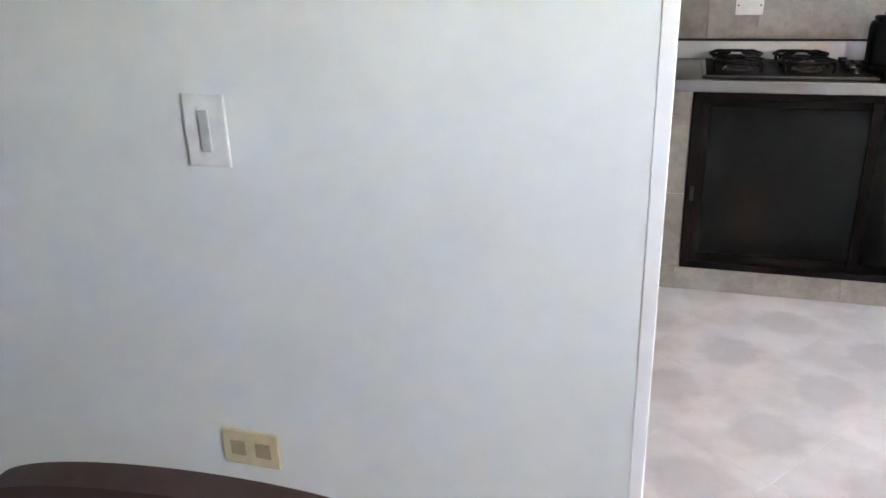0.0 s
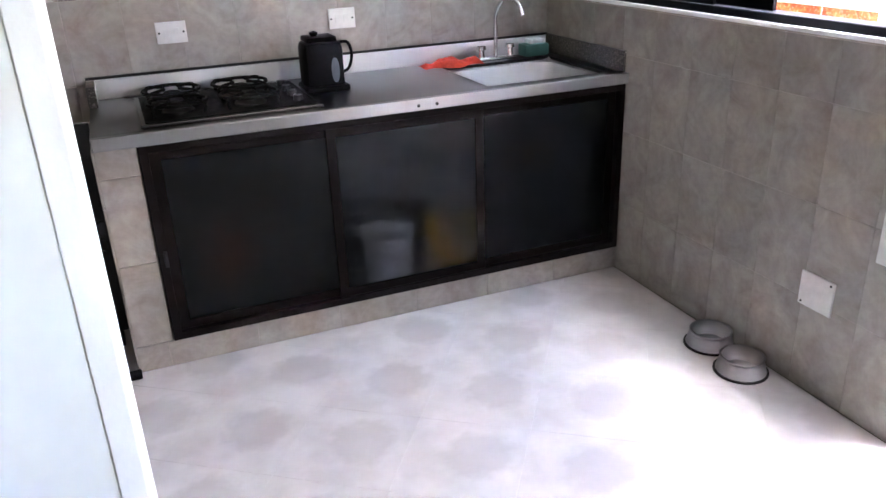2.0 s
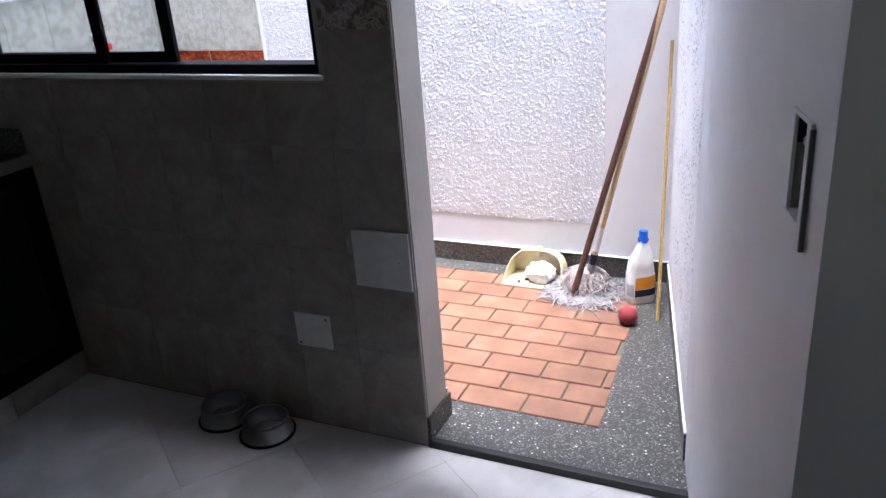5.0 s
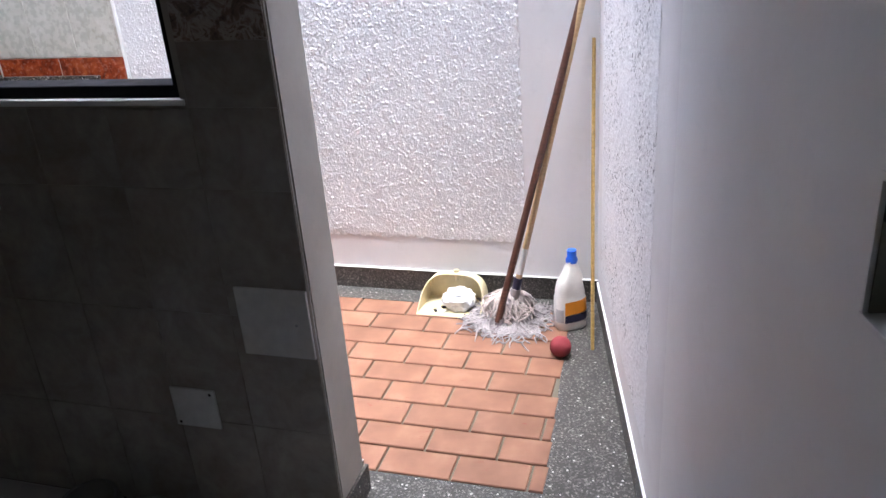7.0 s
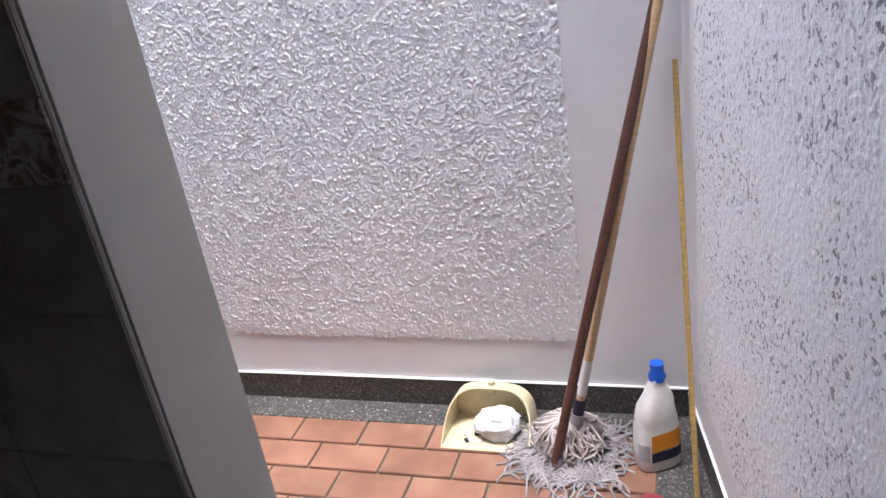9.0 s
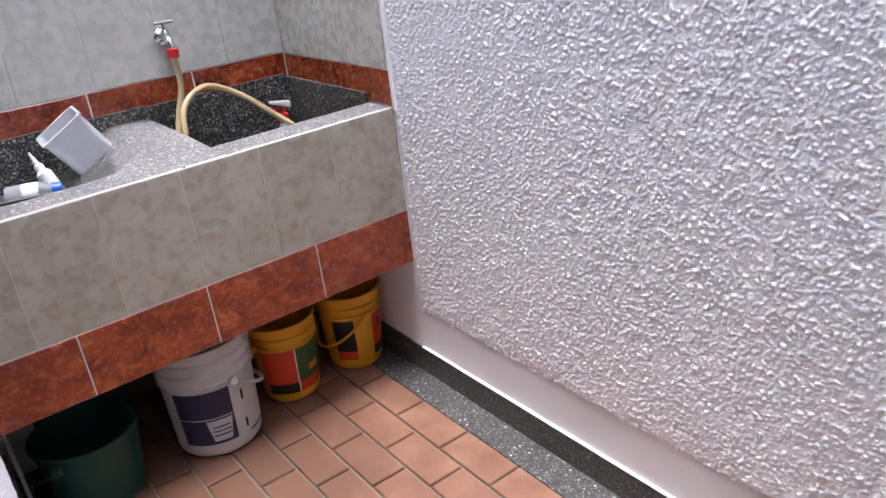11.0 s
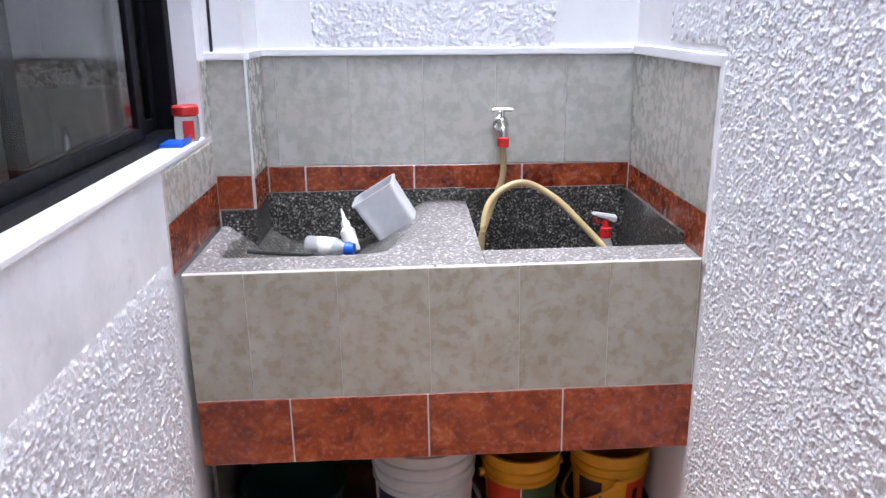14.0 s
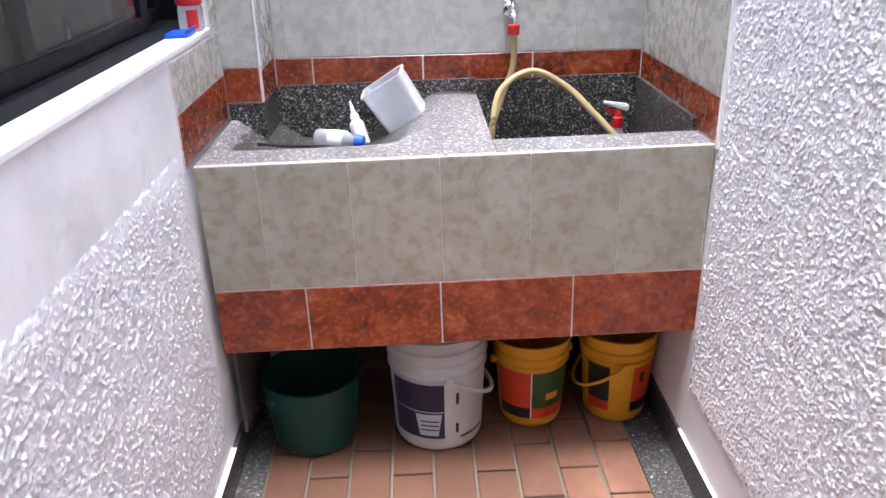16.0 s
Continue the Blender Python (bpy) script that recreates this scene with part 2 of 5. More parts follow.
fleck_shadow = mix(fleck_nt, ramp(fleck_nt, fleck_grain.outputs[0], [(0.58, (0, 0, 0)), (0.63, (0.9, 0.9, 0.9))]), ramp(fleck_nt, fleck_area.outputs[0], [(0.44, (0, 0, 0)), (0.54, (1, 1, 1))]), 1.0, "MULTIPLY")
fleck_nt.links.new(mix(fleck_nt, fleck_paint, (0.21, 0.21, 0.22), fleck_shadow), fleck_base)
# one grey tile in two tones: darker front, surround with sky light in its colour
TILE_GREY = glazed("grey_marbled_tile", [(0.28, (0.265, 0.23, 0.165)), (0.5, (0.335, 0.305, 0.24)), (0.72, (0.385, 0.365, 0.305))], 15, 0.22, 0.04)
TILE_GREY_LIT = glazed("grey_tile_lit", [(0.28, (0.40, 0.385, 0.325)), (0.5, (0.47, 0.46, 0.405)), (0.72, (0.53, 0.525, 0.475))], 11, 0.2, 0.03)
TILE_RED = glazed("rust_red_tile", [(0.30, (0.06, 0.009, 0.005)), (0.44, (0.18, 0.029, 0.010)), (0.57, (0.28, 0.055, 0.018)), (0.72, (0.40, 0.125, 0.045))], 19, 0.17, 0.07, 80)
TILE_WALL = glazed("beige_wall_tile", [(0.3, (0.25, 0.218, 0.188)), (0.5, (0.32, 0.29, 0.256)), (0.7, (0.385, 0.355, 0.32))], 7, 0.3, 0.03)
LISTEL = glazed("printed_border_tile", [(0.35, (0.08, 0.06, 0.055)), (0.47, (0.25, 0.18, 0.15)), (0.55, (0.5, 0.46, 0.42)), (0.62, (0.18, 0.12, 0.10))], 26, 0.3, 0.1)
# dark stand-in colour for the shade under the laundry sink
SINK_SHADE = plaster("under_sink_shade", (0.10, 0.095, 0.09), (0.06, 0.055, 0.05), 0.9)
GROUT = plaster("pale_grout", (0.62, 0.58, 0.53), (0.45, 0.42, 0.38), 0.9)
GROUT_WALL = plaster("beige_grout", (0.37, 0.33, 0.29), (0.31, 0.275, 0.24), 0.9)
GROUT_FLOOR = plaster("floor_grout", (0.68, 0.65, 0.635), (0.58, 0.555, 0.54), 0.9)
MORTAR = plaster("paving_mortar", (0.16, 0.14, 0.105), (0.10, 0.09, 0.07), 0.95)
FLOOR_TILE = floor_print("clouded_floor_tile")
CLAY = brick_clay("clay_paving")
TERRAZZO = terrazzo("terrazzo", (0.05, 0.047, 0.043), (0.03, 0.029, 0.027), (0.24, 0.23, 0.215), 215)
TERRAZZO_DARK = terrazzo("dark_terrazzo", (0.045, 0.04, 0.036), (0.05, 0.045, 0.04), (0.22, 0.20, 0.18), 230, 0.35)
TERRAZZO_WORN = terrazzo("worn_terrazzo", (0.135, 0.122, 0.12), (0.05, 0.045, 0.045), (0.45, 0.43, 0.43), 215, 0.5, 0.42)
# wet terrazzo, with the shade inside the basin put into its colour
TERRAZZO_WET_SHADED = terrazzo("wet_shaded_terrazzo", (0.015, 0.014, 0.013), (0.015, 0.014, 0.012), (0.36, 0.34, 0.30), 225, 0.3, 0.5)
# counter steel, darkened to put its dim reflection into the colour
STEEL = plain("brushed_steel", (0.10, 0.097, 0.10), 0.22, 1.0, vary=0.05, grain=2, bumpy=0)
steel_links, steel_bsdf = STEEL.node_tree.links, STEEL.node_tree.nodes["Principled BSDF"]
steel_links.remove(steel_bsdf.inputs["Roughness"].links[0])
steel_bsdf.inputs["Roughness"].default_value = 0.3
BOWL_STEEL = plain("bowl_steel", (0.38, 0.38, 0.38), 0.36, 1.0, vary=0.1, bumpy=0)
# lighter copies of that steel, with reflected daylight put into the colour
STEEL_LIT = plain("steel_lit", (0.66, 0.66, 0.66), 0.4, 1.0, vary=0.05, bumpy=0)
EDGE_STEEL = plain("toned_steel_edge", (0.33, 0.33, 0.335), 0.3, 1.0, vary=0.12, grain=9, bumpy=0)
MATT_BLACK = plain("matt_black_plastic", (0.006, 0.006, 0.007), 0.5, spec=0.1)
CHROME = plain("chrome", (0.8, 0.8, 0.8), 0.1, 1.0)
BLACK = plain("black_enamel", (0.012, 0.012, 0.013), 0.25)
IRON = plain("cast_iron", (0.008, 0.008, 0.008), 0.5, 0.0, spec=0.2)
FRAME_BLACK = plain("black_aluminium", (0.006, 0.006, 0.008), 0.5, 0.0, spec=0.1)
FRAME_BROWN = plain("brown_aluminium", (0.007, 0.004, 0.004), 0.55, 0.0, spec=0.15)
SMOKED = glass_mat("smoked_frosted_glass", (0.31, 0.318, 0.37), 0.3, 0.988)
GLASS = glass_mat("window_glass", (0.86, 0.88, 0.88))
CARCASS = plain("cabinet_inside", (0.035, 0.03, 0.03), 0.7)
PLASTIC_WHITE = plain("white_plastic", (0.74, 0.73, 0.70), 0.4)
PLASTIC_YELLOW = plain("yellow_plastic", (0.66, 0.30, 0.008), 0.35)
# white plastic with the under-sink shade put into its grey, plus random smudges
BUCKET_WHITE = plain("shade_greyed_plastic", (0.54, 0.53, 0.50), 0.4, vary=0.22, grain=12)
PLASTIC_GREEN = plain("green_plastic", (0.003, 0.045, 0.032), 0.35)
PLASTIC_BLUE = plain("blue_plastic", (0.015, 0.10, 0.55), 0.35)
PLASTIC_RED = plain("red_plastic", (0.55, 0.02, 0.02), 0.35)
PLASTIC_BEIGE = plain("beige_plastic", (0.66, 0.57, 0.36), 0.4)
PLASTIC_CLEAR = plain("milky_plastic", (0.85, 0.87, 0.89), 0.3, 0, 0.72, 1.25)
PLASTIC_TEAL = plain("teal_plastic", (0.12, 0.30, 0.27), 0.4)
LABEL_NAVY = plain("navy_label", (0.016, 0.017, 0.05), 0.4)
LABEL_RED = plain("red_label", (0.55, 0.045, 0.012), 0.4)
LABEL_GREEN = plain("green_label", (0.03, 0.075, 0.018), 0.4)
LABEL_BLACK = plain("black_label", (0.012, 0.012, 0.012), 0.4)
LABEL_GREY = plain("grey_label", (0.45, 0.46, 0.47), 0.5)
LABEL_ORANGE = plain("orange_label", (0.75, 0.28, 0.02), 0.4)
RUBBER_RED = plain("faded_red_rubber", (0.27, 0.035, 0.045), 0.7, grain=14, vary=0.3)
HOSE = plain("amber_hose", (0.58, 0.45, 0.23), 0.28, 0, 0.4, 1.35)
CLOTH_RED = plain("red_cloth", (0.62, 0.06, 0.03), 0.9, grain=60, vary=0.35, bumpy=0.3)
CLOTH_WHITE = plain("white_rag", (0.78, 0.78, 0.80), 0.95, grain=50, vary=0.2, bumpy=0.3)
COTTON = plain("grey_cotton", (0.36, 0.325, 0.33), 0.95, grain=25, vary=0.4)
COTTON_PALE = plain("pale_cotton", (0.62, 0.54, 0.51), 0.95, grain=25, vary=0.3)
WOOD_DARK = wood("dark_stained_wood", (0.05, 0.02, 0.014), (0.11, 0.045, 0.03), 0.4)
WOOD_PALE = wood("pale_wood", (0.45, 0.30, 0.15), (0.60, 0.43, 0.24), 0.5)
BAMBOO = wood("bamboo", (0.30, 0.19, 0.055), (0.50, 0.34, 0.12), 0.4)
LEATHER = plain("brown_leatherette", (0.028, 0.011, 0.009), 0.45, bumpy=0.2)
OUTLET = plain("cream_plastic", (0.62, 0.53, 0.33), 0.4)
WALL_DULL = plaster("dull_room_paint", (0.33, 0.34, 0.31), (0.27, 0.28, 0.26), 0.8)


# ---- geometry helpers ----
def box(bm, x0, x1, y0, y1, z0, z1, bevel=0.0, m=None):
    r = bmesh.ops.create_cube(bm, size=1)
    vs = r["verts"]
    t = Matrix.Translation(((x0 + x1) / 2, (y0 + y1) / 2, (z0 + z1) / 2)) @ Matrix.Diagonal((x1 - x0, y1 - y0, z1 - z0, 1))
    bmesh.ops.transform(bm, matrix=(m @ t) if m else t, verts=vs)
    if bevel:
        es = list({e for v in vs for e in v.link_edges})
        bmesh.ops.bevel(bm, geom=es, offset=bevel, segments=2, affect="EDGES", profile=0.6)
    return bm


def frame_ring(bm, axis, outer, inner, d0, d1, bevel=0.0):
    """A rectangular frame in one piece. axis: which way it faces; outer, inner: (a0, a1, b0, b1) in the other two directions."""
    def at(a, b, d):
        return (a, d, b) if axis == "y" else (d, a, b) if axis == "x" else (a, b, d)
    rings = []
    for d in (d0, d1):
        for a0, a1, c0, c1 in (outer, inner):
            rings.append([bm.verts.new(at(a, c, d)) for a, c in ((a0, c0), (a1, c0), (a1, c1), (a0, c1))])
    o0, i0, o1, i1 = rings
    for k in range(4):
        j = (k + 1) % 4
        for p, q in ((o0, i0), (o1, i1), (o0, o1), (i0, i1)):
            bm.faces.new((p[k], p[j], q[j], q[k]))
    if bevel:
        bmesh.ops.recalc_face_normals(bm, faces=bm.faces)
        bmesh.ops.bevel(bm, geom=list(bm.edges), offset=bevel, segments=1, affect="EDGES")
    return bm


def wall_cells(x0, x1, ys, zs, hole):
    """A wall in one piece across x, from a grid of cells along y and z; hole(y, z) leaves openings."""
    bm = bmesh.new()
    grid = {}

    def vert(i, k, d):
        if (i, k, d) not in grid:
            grid[i, k, d] = bm.verts.new((x1 if d else x0, ys[i], zs[k]))
        return grid[i, k, d]
    full = {(i, k) for i in range(len(ys) - 1) for k in range(len(zs) - 1) if not hole((ys[i] + ys[i + 1]) / 2, (zs[k] + zs[k + 1]) / 2)}
    for i, k in full:
        q = ((i, k), (i + 1, k), (i + 1, k + 1), (i, k + 1))
        bm.faces.new([vert(*p, 0) for p in q])
        bm.faces.new([vert(*p, 1) for p in reversed(q)])
        for (a, b), nb in (((0, 1), (i, k - 1)), ((1, 2), (i + 1, k)), ((2, 3), (i, k + 1)), ((3, 0), (i - 1, k))):
            if nb not in full:
                bm.faces.new((vert(*q[b], 0), vert(*q[a], 0), vert(*q[a], 1), vert(*q[b], 1)))
    return bm


def boxes(*items, bevel=0.0):
    bm = bmesh.new()
    for b in items:
        box(bm, *b, bevel=bevel)
    return bm


def lathe(bm, prof, n=32, centre=(0, 0)):
    """A turned body from (radius, height) pairs."""
    rings = []
    for r, z in prof:
        if r < 1e-5:
            rings.append([bm.verts.new((centre[0], centre[1], z))])
        else:
            rings.append([bm.verts.new((centre[0] + r * math.cos(2 * math.pi * k / n), centre[1] + r * math.sin(2 * math.pi * k / n), z)) for k in range(n)])
    for a, b in zip(rings, rings[1:]):
        for k in range(n):
            q = [a[k % len(a)], a[(k + 1) % len(a)], b[(k + 1) % len(b)], b[k % len(b)]]
            q = list(dict.fromkeys(q))
            if len(q) > 2:
                bm.faces.new(q)
    return bm


def tube(bm, pts, r, n=10, caps=True, r2=None):
    """A round rod along points."""
    pts = [Vector(p) for p in pts]
    rings = []
    up = Vector((0.12, 0.31, 0.95))
    for i, p in enumerate(pts):
        d = (pts[min(i + 1, len(pts) - 1)] - pts[max(i - 1, 0)]).normalized()
        a = d.cross(up)
        if a.length < 0.05:
            a = d.cross(Vector((1, 0, 0)))
        a.normalize()
        c = d.cross(a)
        rr = r if r2 is None else r + (r2 - r) * i / max(1, len(pts) - 1)
        rings.append([bm.verts.new(p + rr * (math.cos(2 * math.pi * k / n) * a + math.sin(2 * math.pi * k / n) * c)) for k in range(n)])
    for a, b in zip(rings, rings[1:]):
        for k in range(n):
            bm.faces.new((a[k], a[(k + 1) % n], b[(k + 1) % n], b[k]))
    if caps:
        bm.faces.new(rings[0][::-1])
        bm.faces.new(rings[-1])
    return bm


def curve_points(ctrl, n=24):
    """A smooth line through control points."""
    c = [Vector(p) for p in ctrl]
    c = [2 * c[0] - c[1]] + c + [2 * c[-1] - c[-2]]
    out = []
    for i in range(1, len(c) - 2):
        for k in range(n):
            t = k / n
            out.append(0.5 * (2 * c[i] + (c[i + 1] - c[i - 1]) * t + (2 * c[i - 1] - 5 * c[i] + 4 * c[i + 1] - c[i + 2]) * t * t
                              + (3 * c[i] - c[i - 1] - 3 * c[i + 1] + c[i + 2]) * t ** 3))
    out.append(c[-2])
    return out


def mesh_ob(name, bm, material, smooth=False):
    bmesh.ops.recalc_face_normals(bm, faces=bm.faces)
    me = bpy.data.meshes.new(name)
    bm.to_mesh(me)
    bm.free()
    me.materials.append(material)
    if smooth:
        me.shade_smooth()
        me.set_sharp_from_angle(angle=radians(38))
    return new(name, me)


def part(name, bm, material, parent, label="", smooth=False):
    ob = mesh_ob(name, bm, material, smooth)
    ob.parent = parent
    if label:
        ob["label"] = label
    return ob


def structure(name, bm, material, label, category="", smooth=False):
    return tagged(mesh_ob(name, bm, material, smooth), label, category or name.split("_")[0], kind="structure")


def thing(name, label, category, m=None, group=""):
    ob = new(name)
    ob.empty_display_size = 0.05
    if m is not None:
        ob.matrix_world = m
    return tagged(ob, label, category, group)


piece_meshes = {}


def piece(name, size, material, parent, m, bevel=0.001):
    """A tile or brick: a slab with chamfered face edges; alike pieces share their mesh. Its face is +z, its back lies at z = 0."""
    key = (tuple(round(s, 4) for s in size), material.name)
    if key not in piece_meshes:
        w, h, d = size
        b = bevel
        lo = [(-w / 2, -h / 2), (w / 2, -h / 2), (w / 2, h / 2), (-w / 2, h / 2)]
        vs = [(x, y, 0) for x, y in lo] + [(x, y, d - b) for x, y in lo]
        vs += [(math.copysign(abs(x) - b, x), math.copysign(abs(y) - b, y), d) for x, y in lo]
        fs = [(3, 2, 1, 0), (8, 9, 10, 11)]
        for k in range(4):
            j = (k + 1) % 4
            fs += [(k, j, j + 4, k + 4), (k + 4, j + 4, j + 8, k + 8)]
        me = bpy.data.meshes.new(name)
        me.from_pydata(vs, [], fs)
        me.materials.append(material)
        piece_meshes[key] = me
    ob = new(name, piece_meshes[key])
    ob.parent = parent
    ob.matrix_local = m
    return ob


def facing(normal, up=(0, 0, 1)):
    """The turn that lays a piece's face along a wall's normal, with its height along up."""
    n, u = Vector(normal).normalized(), Vector(up).normalized()
    x = u.cross(n)
    return Matrix((x, u, n)).transposed().to_4x4()


def span(a, b, step, start):
    """Cuts of the stretch a..b at start + k * step."""
    k = math.ceil((a - start) / step + 1e-6)
    cuts = [a]
    while start + k * step < b - 1e-6:
        cuts.append(start + k * step)
        k += 1
    return cuts + [b]


def tile_field(name, parent, material, origin, u, v, normal, us, vs, thick=0.006, gap=0.003, skip=None):
    """Rows of tiles over a wall: cuts along u and v from the origin."""
    o, u, v = Vector(origin), Vector(u), Vector(v)
    turn = facing(normal, v)
    for a, b in zip(us, us[1:]):
        for c, d in zip(vs, vs[1:]):
            if b - a < 0.012 or d - c < 0.012 or (skip and skip((a + b) / 2, (c + d) / 2)):
                continue
            p = o + u * (a + b) / 2 + v * (c + d) / 2
            piece(name, (b - a - gap, d - c - gap, thick), material, parent, Matrix.Translation(p) @ turn)


def band_noise(ny, nx, cell, low, high, seed):
    """Random relief with grain between two wavelengths."""
    rng = np.random.RandomState(seed)
    f = np.fft.rfft2(rng.standard_normal((ny, nx)))
    k = np.hypot(np.fft.fftfreq(ny, cell)[:, None], np.fft.rfftfreq(nx, cell)[None, :])
    f *= np.exp(-(k * low) ** 2) * (1 - np.exp(-(k * high) ** 2))
    g = np.fft.irfft2(f, (ny, nx))
    return g / g.std()


def lumps(ny, nx, cell, pitch, seed):
    """Scattered round lumps of uneven size, about one to each pitch squared."""
    rng = np.random.RandomState(seed)
    yy, xx = np.mgrid[0:ny, 0:nx] * cell / pitch
    yy = yy + 1 + 0.15 * np.clip(band_noise(ny, nx, cell, 0.0035, 0.01, seed + 61), -2, 2)
    xx = xx + 1 + 0.15 * np.clip(band_noise(ny, nx, cell, 0.0035, 0.01, seed + 62), -2, 2)
    gy, gx = int(yy.max()) + 4, int(xx.max()) + 4
    jy, jx = rng.rand(gy, gx), rng.rand(gy, gx)
    rad, amp = rng.uniform(0.25, 0.66, (gy, gx)), rng.uniform(0.15, 1.0, (gy, gx)) ** 1.6
    iy, ix = yy.astype(int), xx.astype(int)
    out = np.zeros((ny, nx))
    for dy in (-1, 0, 1):
        for dx in (-1, 0, 1):
            cy, cx = iy + dy + 1, ix + dx + 1
            d = np.hypot(yy - (iy + dy) - jy[cy, cx], xx - (ix + dx) - jx[cy, cx])
            out = np.maximum(out, amp[cy, cx] * np.clip(1 - (d / rad[cy, cx]) ** 2, 0, 1) ** 0.8)
    return out


def stucco(name, origin, u, v, normal, w, h, seed, label, cell=0.0032, depth=0.0032, ragged=0.025, lift=0.003, material=None):
    """Thrown cement render: lumps standing out of the wall, thinning out to ragged edges."""
    nx, ny = int(w / cell) + 1, int(h / cell) + 1
    big = band_noise(ny, nx, cell, 0.03, 0.12, seed + 1)
    relief = lumps(ny, nx, cell, 0.0084, seed) + 0.5 * lumps(ny, nx, cell, 0.0055, seed + 5) + 0.08 * big
    xs, ys = np.linspace(0, w, nx), np.linspace(0, h, ny)
    edge = np.minimum(np.minimum(xs, w - xs)[None, :], np.minimum(ys, h - ys)[:, None])
    edge = edge + 0.007 * band_noise(ny, nx, cell, 0.02, 0.08, seed + 2)
    fade = np.clip(edge / ragged, 0, 1)
    z = lift * np.clip(edge / 0.006, -1, 1) + depth * relief * fade
    o, u, v, n = (np.array(a, float) for a in (origin, u, v, normal))
    co = o + xs[None, :, None] * u + ys[:, None, None] * v + z[:, :, None] * n
    idx = np.arange(nx * ny).reshape(ny, nx)
    q = np.stack([idx[:-1, :-1], idx[:-1, 1:], idx[1:, 1:], idx[1:, :-1]], -1).reshape(-1, 4)
    if np.dot(np.cross(u, v), n) < 0:
        q = q[:, ::-1]
    me = bpy.data.meshes.new(name)
    me.from_pydata(co.reshape(-1, 3).tolist(), [], q.tolist())
    me.shade_smooth()
    me.materials.append(material or STUCCO)
    return tagged(new(name, me), label, "wall render", kind="structure")


# ---- the large structure ----
ZP = 0.02          # patio floor
XK, XP = -0.135, 0.0   # kitchen and patio faces of the wall between them
XE, YB = 1.16, 0.615   # patio east wall, back wall behind the sink
YK = 0.655         # kitchen north wall
HK, HP = 2.4, 4.6  # ceiling, top of the light well
Y_JAMB = -1.386    # north jamb of the doorway
WIN = (-1.165, 0.345, 1.105, 2.05)


def south_y(x):
    """The slanting wall at the south end of the light well."""
    return -2.11 + 0.2 * x


kitchen_floor = structure("kitchen_floor", boxes((-5.2, XK, -5.2, 0.8, -0.12, -0.007)), GROUT_FLOOR, "pale grey ceramic tile floor with soft darker clouds", "floor")
patio_floor = structure("patio_floor", boxes((XK, XE + 0.1, -2.35, 0.7, -0.12, 0.013)), MORTAR, "salmon clay paving set in a grey terrazzo border", "floor")
part("border", boxes((XK + 0.012, 0.078, -2.2, 0.62, 0.0, ZP), (1.058, XE, -2.2, 0.62, 0.0, ZP), (0.078, 1.058, -2.2, -1.854, 0.0, ZP)), TERRAZZO, patio_floor, "grey terrazzo border")
bm = bmesh.new()
low = [bm.verts.new((x, y, 0.0)) for x, y in ((0.078, -1.854), (1.058, -1.854), (1.058, -1.79), (0.078, -1.848))]
hi = [bm.verts.new((v.co.x, v.co.y, ZP)) for v in low]
bm.faces.new(low[::-1])
bm.faces.new(hi)
for k in range(4):
    bm.faces.new((low[k], low[(k + 1) % 4], hi[(k + 1) % 4], hi[k]))
part("border_wedge", bm, TERRAZZO, patio_floor, "grey terrazzo border")
part("sill_strip", boxes((XK - 0.012, XK + 0.012, -2.14, Y_JAMB, -0.01, ZP + 0.004), bevel=0.003), LABEL_BLACK, patio_floor, "black door sill strip")

east = structure("wall_kitchen_east", wall_cells(XK, XP, [-2.14, Y_JAMB, WIN[0], WIN[1], 0.8], [0.0, WIN[2], WIN[3], 2.12, HP],
                 lambda y, z: (WIN[0] < y < WIN[1] and WIN[2] < z < WIN[3]) or (y < Y_JAMB and z < 2.12)), SCUFFED, "white plastered wall with a window and a doorway", "wall")
tile_bed = structure("wall_tile_bed", boxes(
    (XK - 0.004, XK, Y_JAMB, WIN[0], 0, HK - 0.3), (XK - 0.004, XK, WIN[0], WIN[1], 0, WIN[2]), (XK - 0.004, XK, WIN[1], YK, 0, HK - 0.3)),
    GROUT_WALL, "beige tiled kitchen wall", "wall")
north = structure("wall_kitchen_north", boxes((-3.2, XK, YK, 0.8, 0, HK)), GROUT_WALL, "beige tiled kitchen wall with a printed border", "wall")
structure("wall_patio_back", boxes((XP, XE + 0.15, YB, 0.8, 0, HP)), WHITE, "white painted wall behind the laundry sink", "wall")
structure("wall_patio_east", boxes((XE, XE + 0.15, -2.3, YB, 0, HP)), SMOOTH, "white plastered patio wall with a smooth margin", "wall")
slant = math.degrees(math.atan(0.2))
bm = bmesh.new()
box(bm, 0.0, 1.42, -0.15, 0, 0, HP, m=pose(-0.135, south_y(-0.135), 0, 0, 0, slant))
structure("wall_patio_south", bm, SMOOTH, "white plastered slanting patio wall", "wall")
structure("pilaster", boxes((XP, 0.1, 0.42, YB, 0, HP)), WHITE, "white painted corner pilaster", "wall")
turn_stub = math.degrees(math.atan(0.251))
bm = wall_cells(-0.13, 0.0, [-0.86, -0.765, -0.691, 0.0], [0.0, 1.067, 1.193, HK], lambda y, z: -0.765 < y < -0.691 and 1.067 < z < 1.193)
for v in bm.verts:
    v.co = pose(-0.135, south_y(-0.135), 0, 0, 0, turn_stub) @ Vector((v.co.y, v.co.x, v.co.z))
stub = structure("wall_stub", bm, WHITE, "white plastered wall end beside the doorway", "wall")

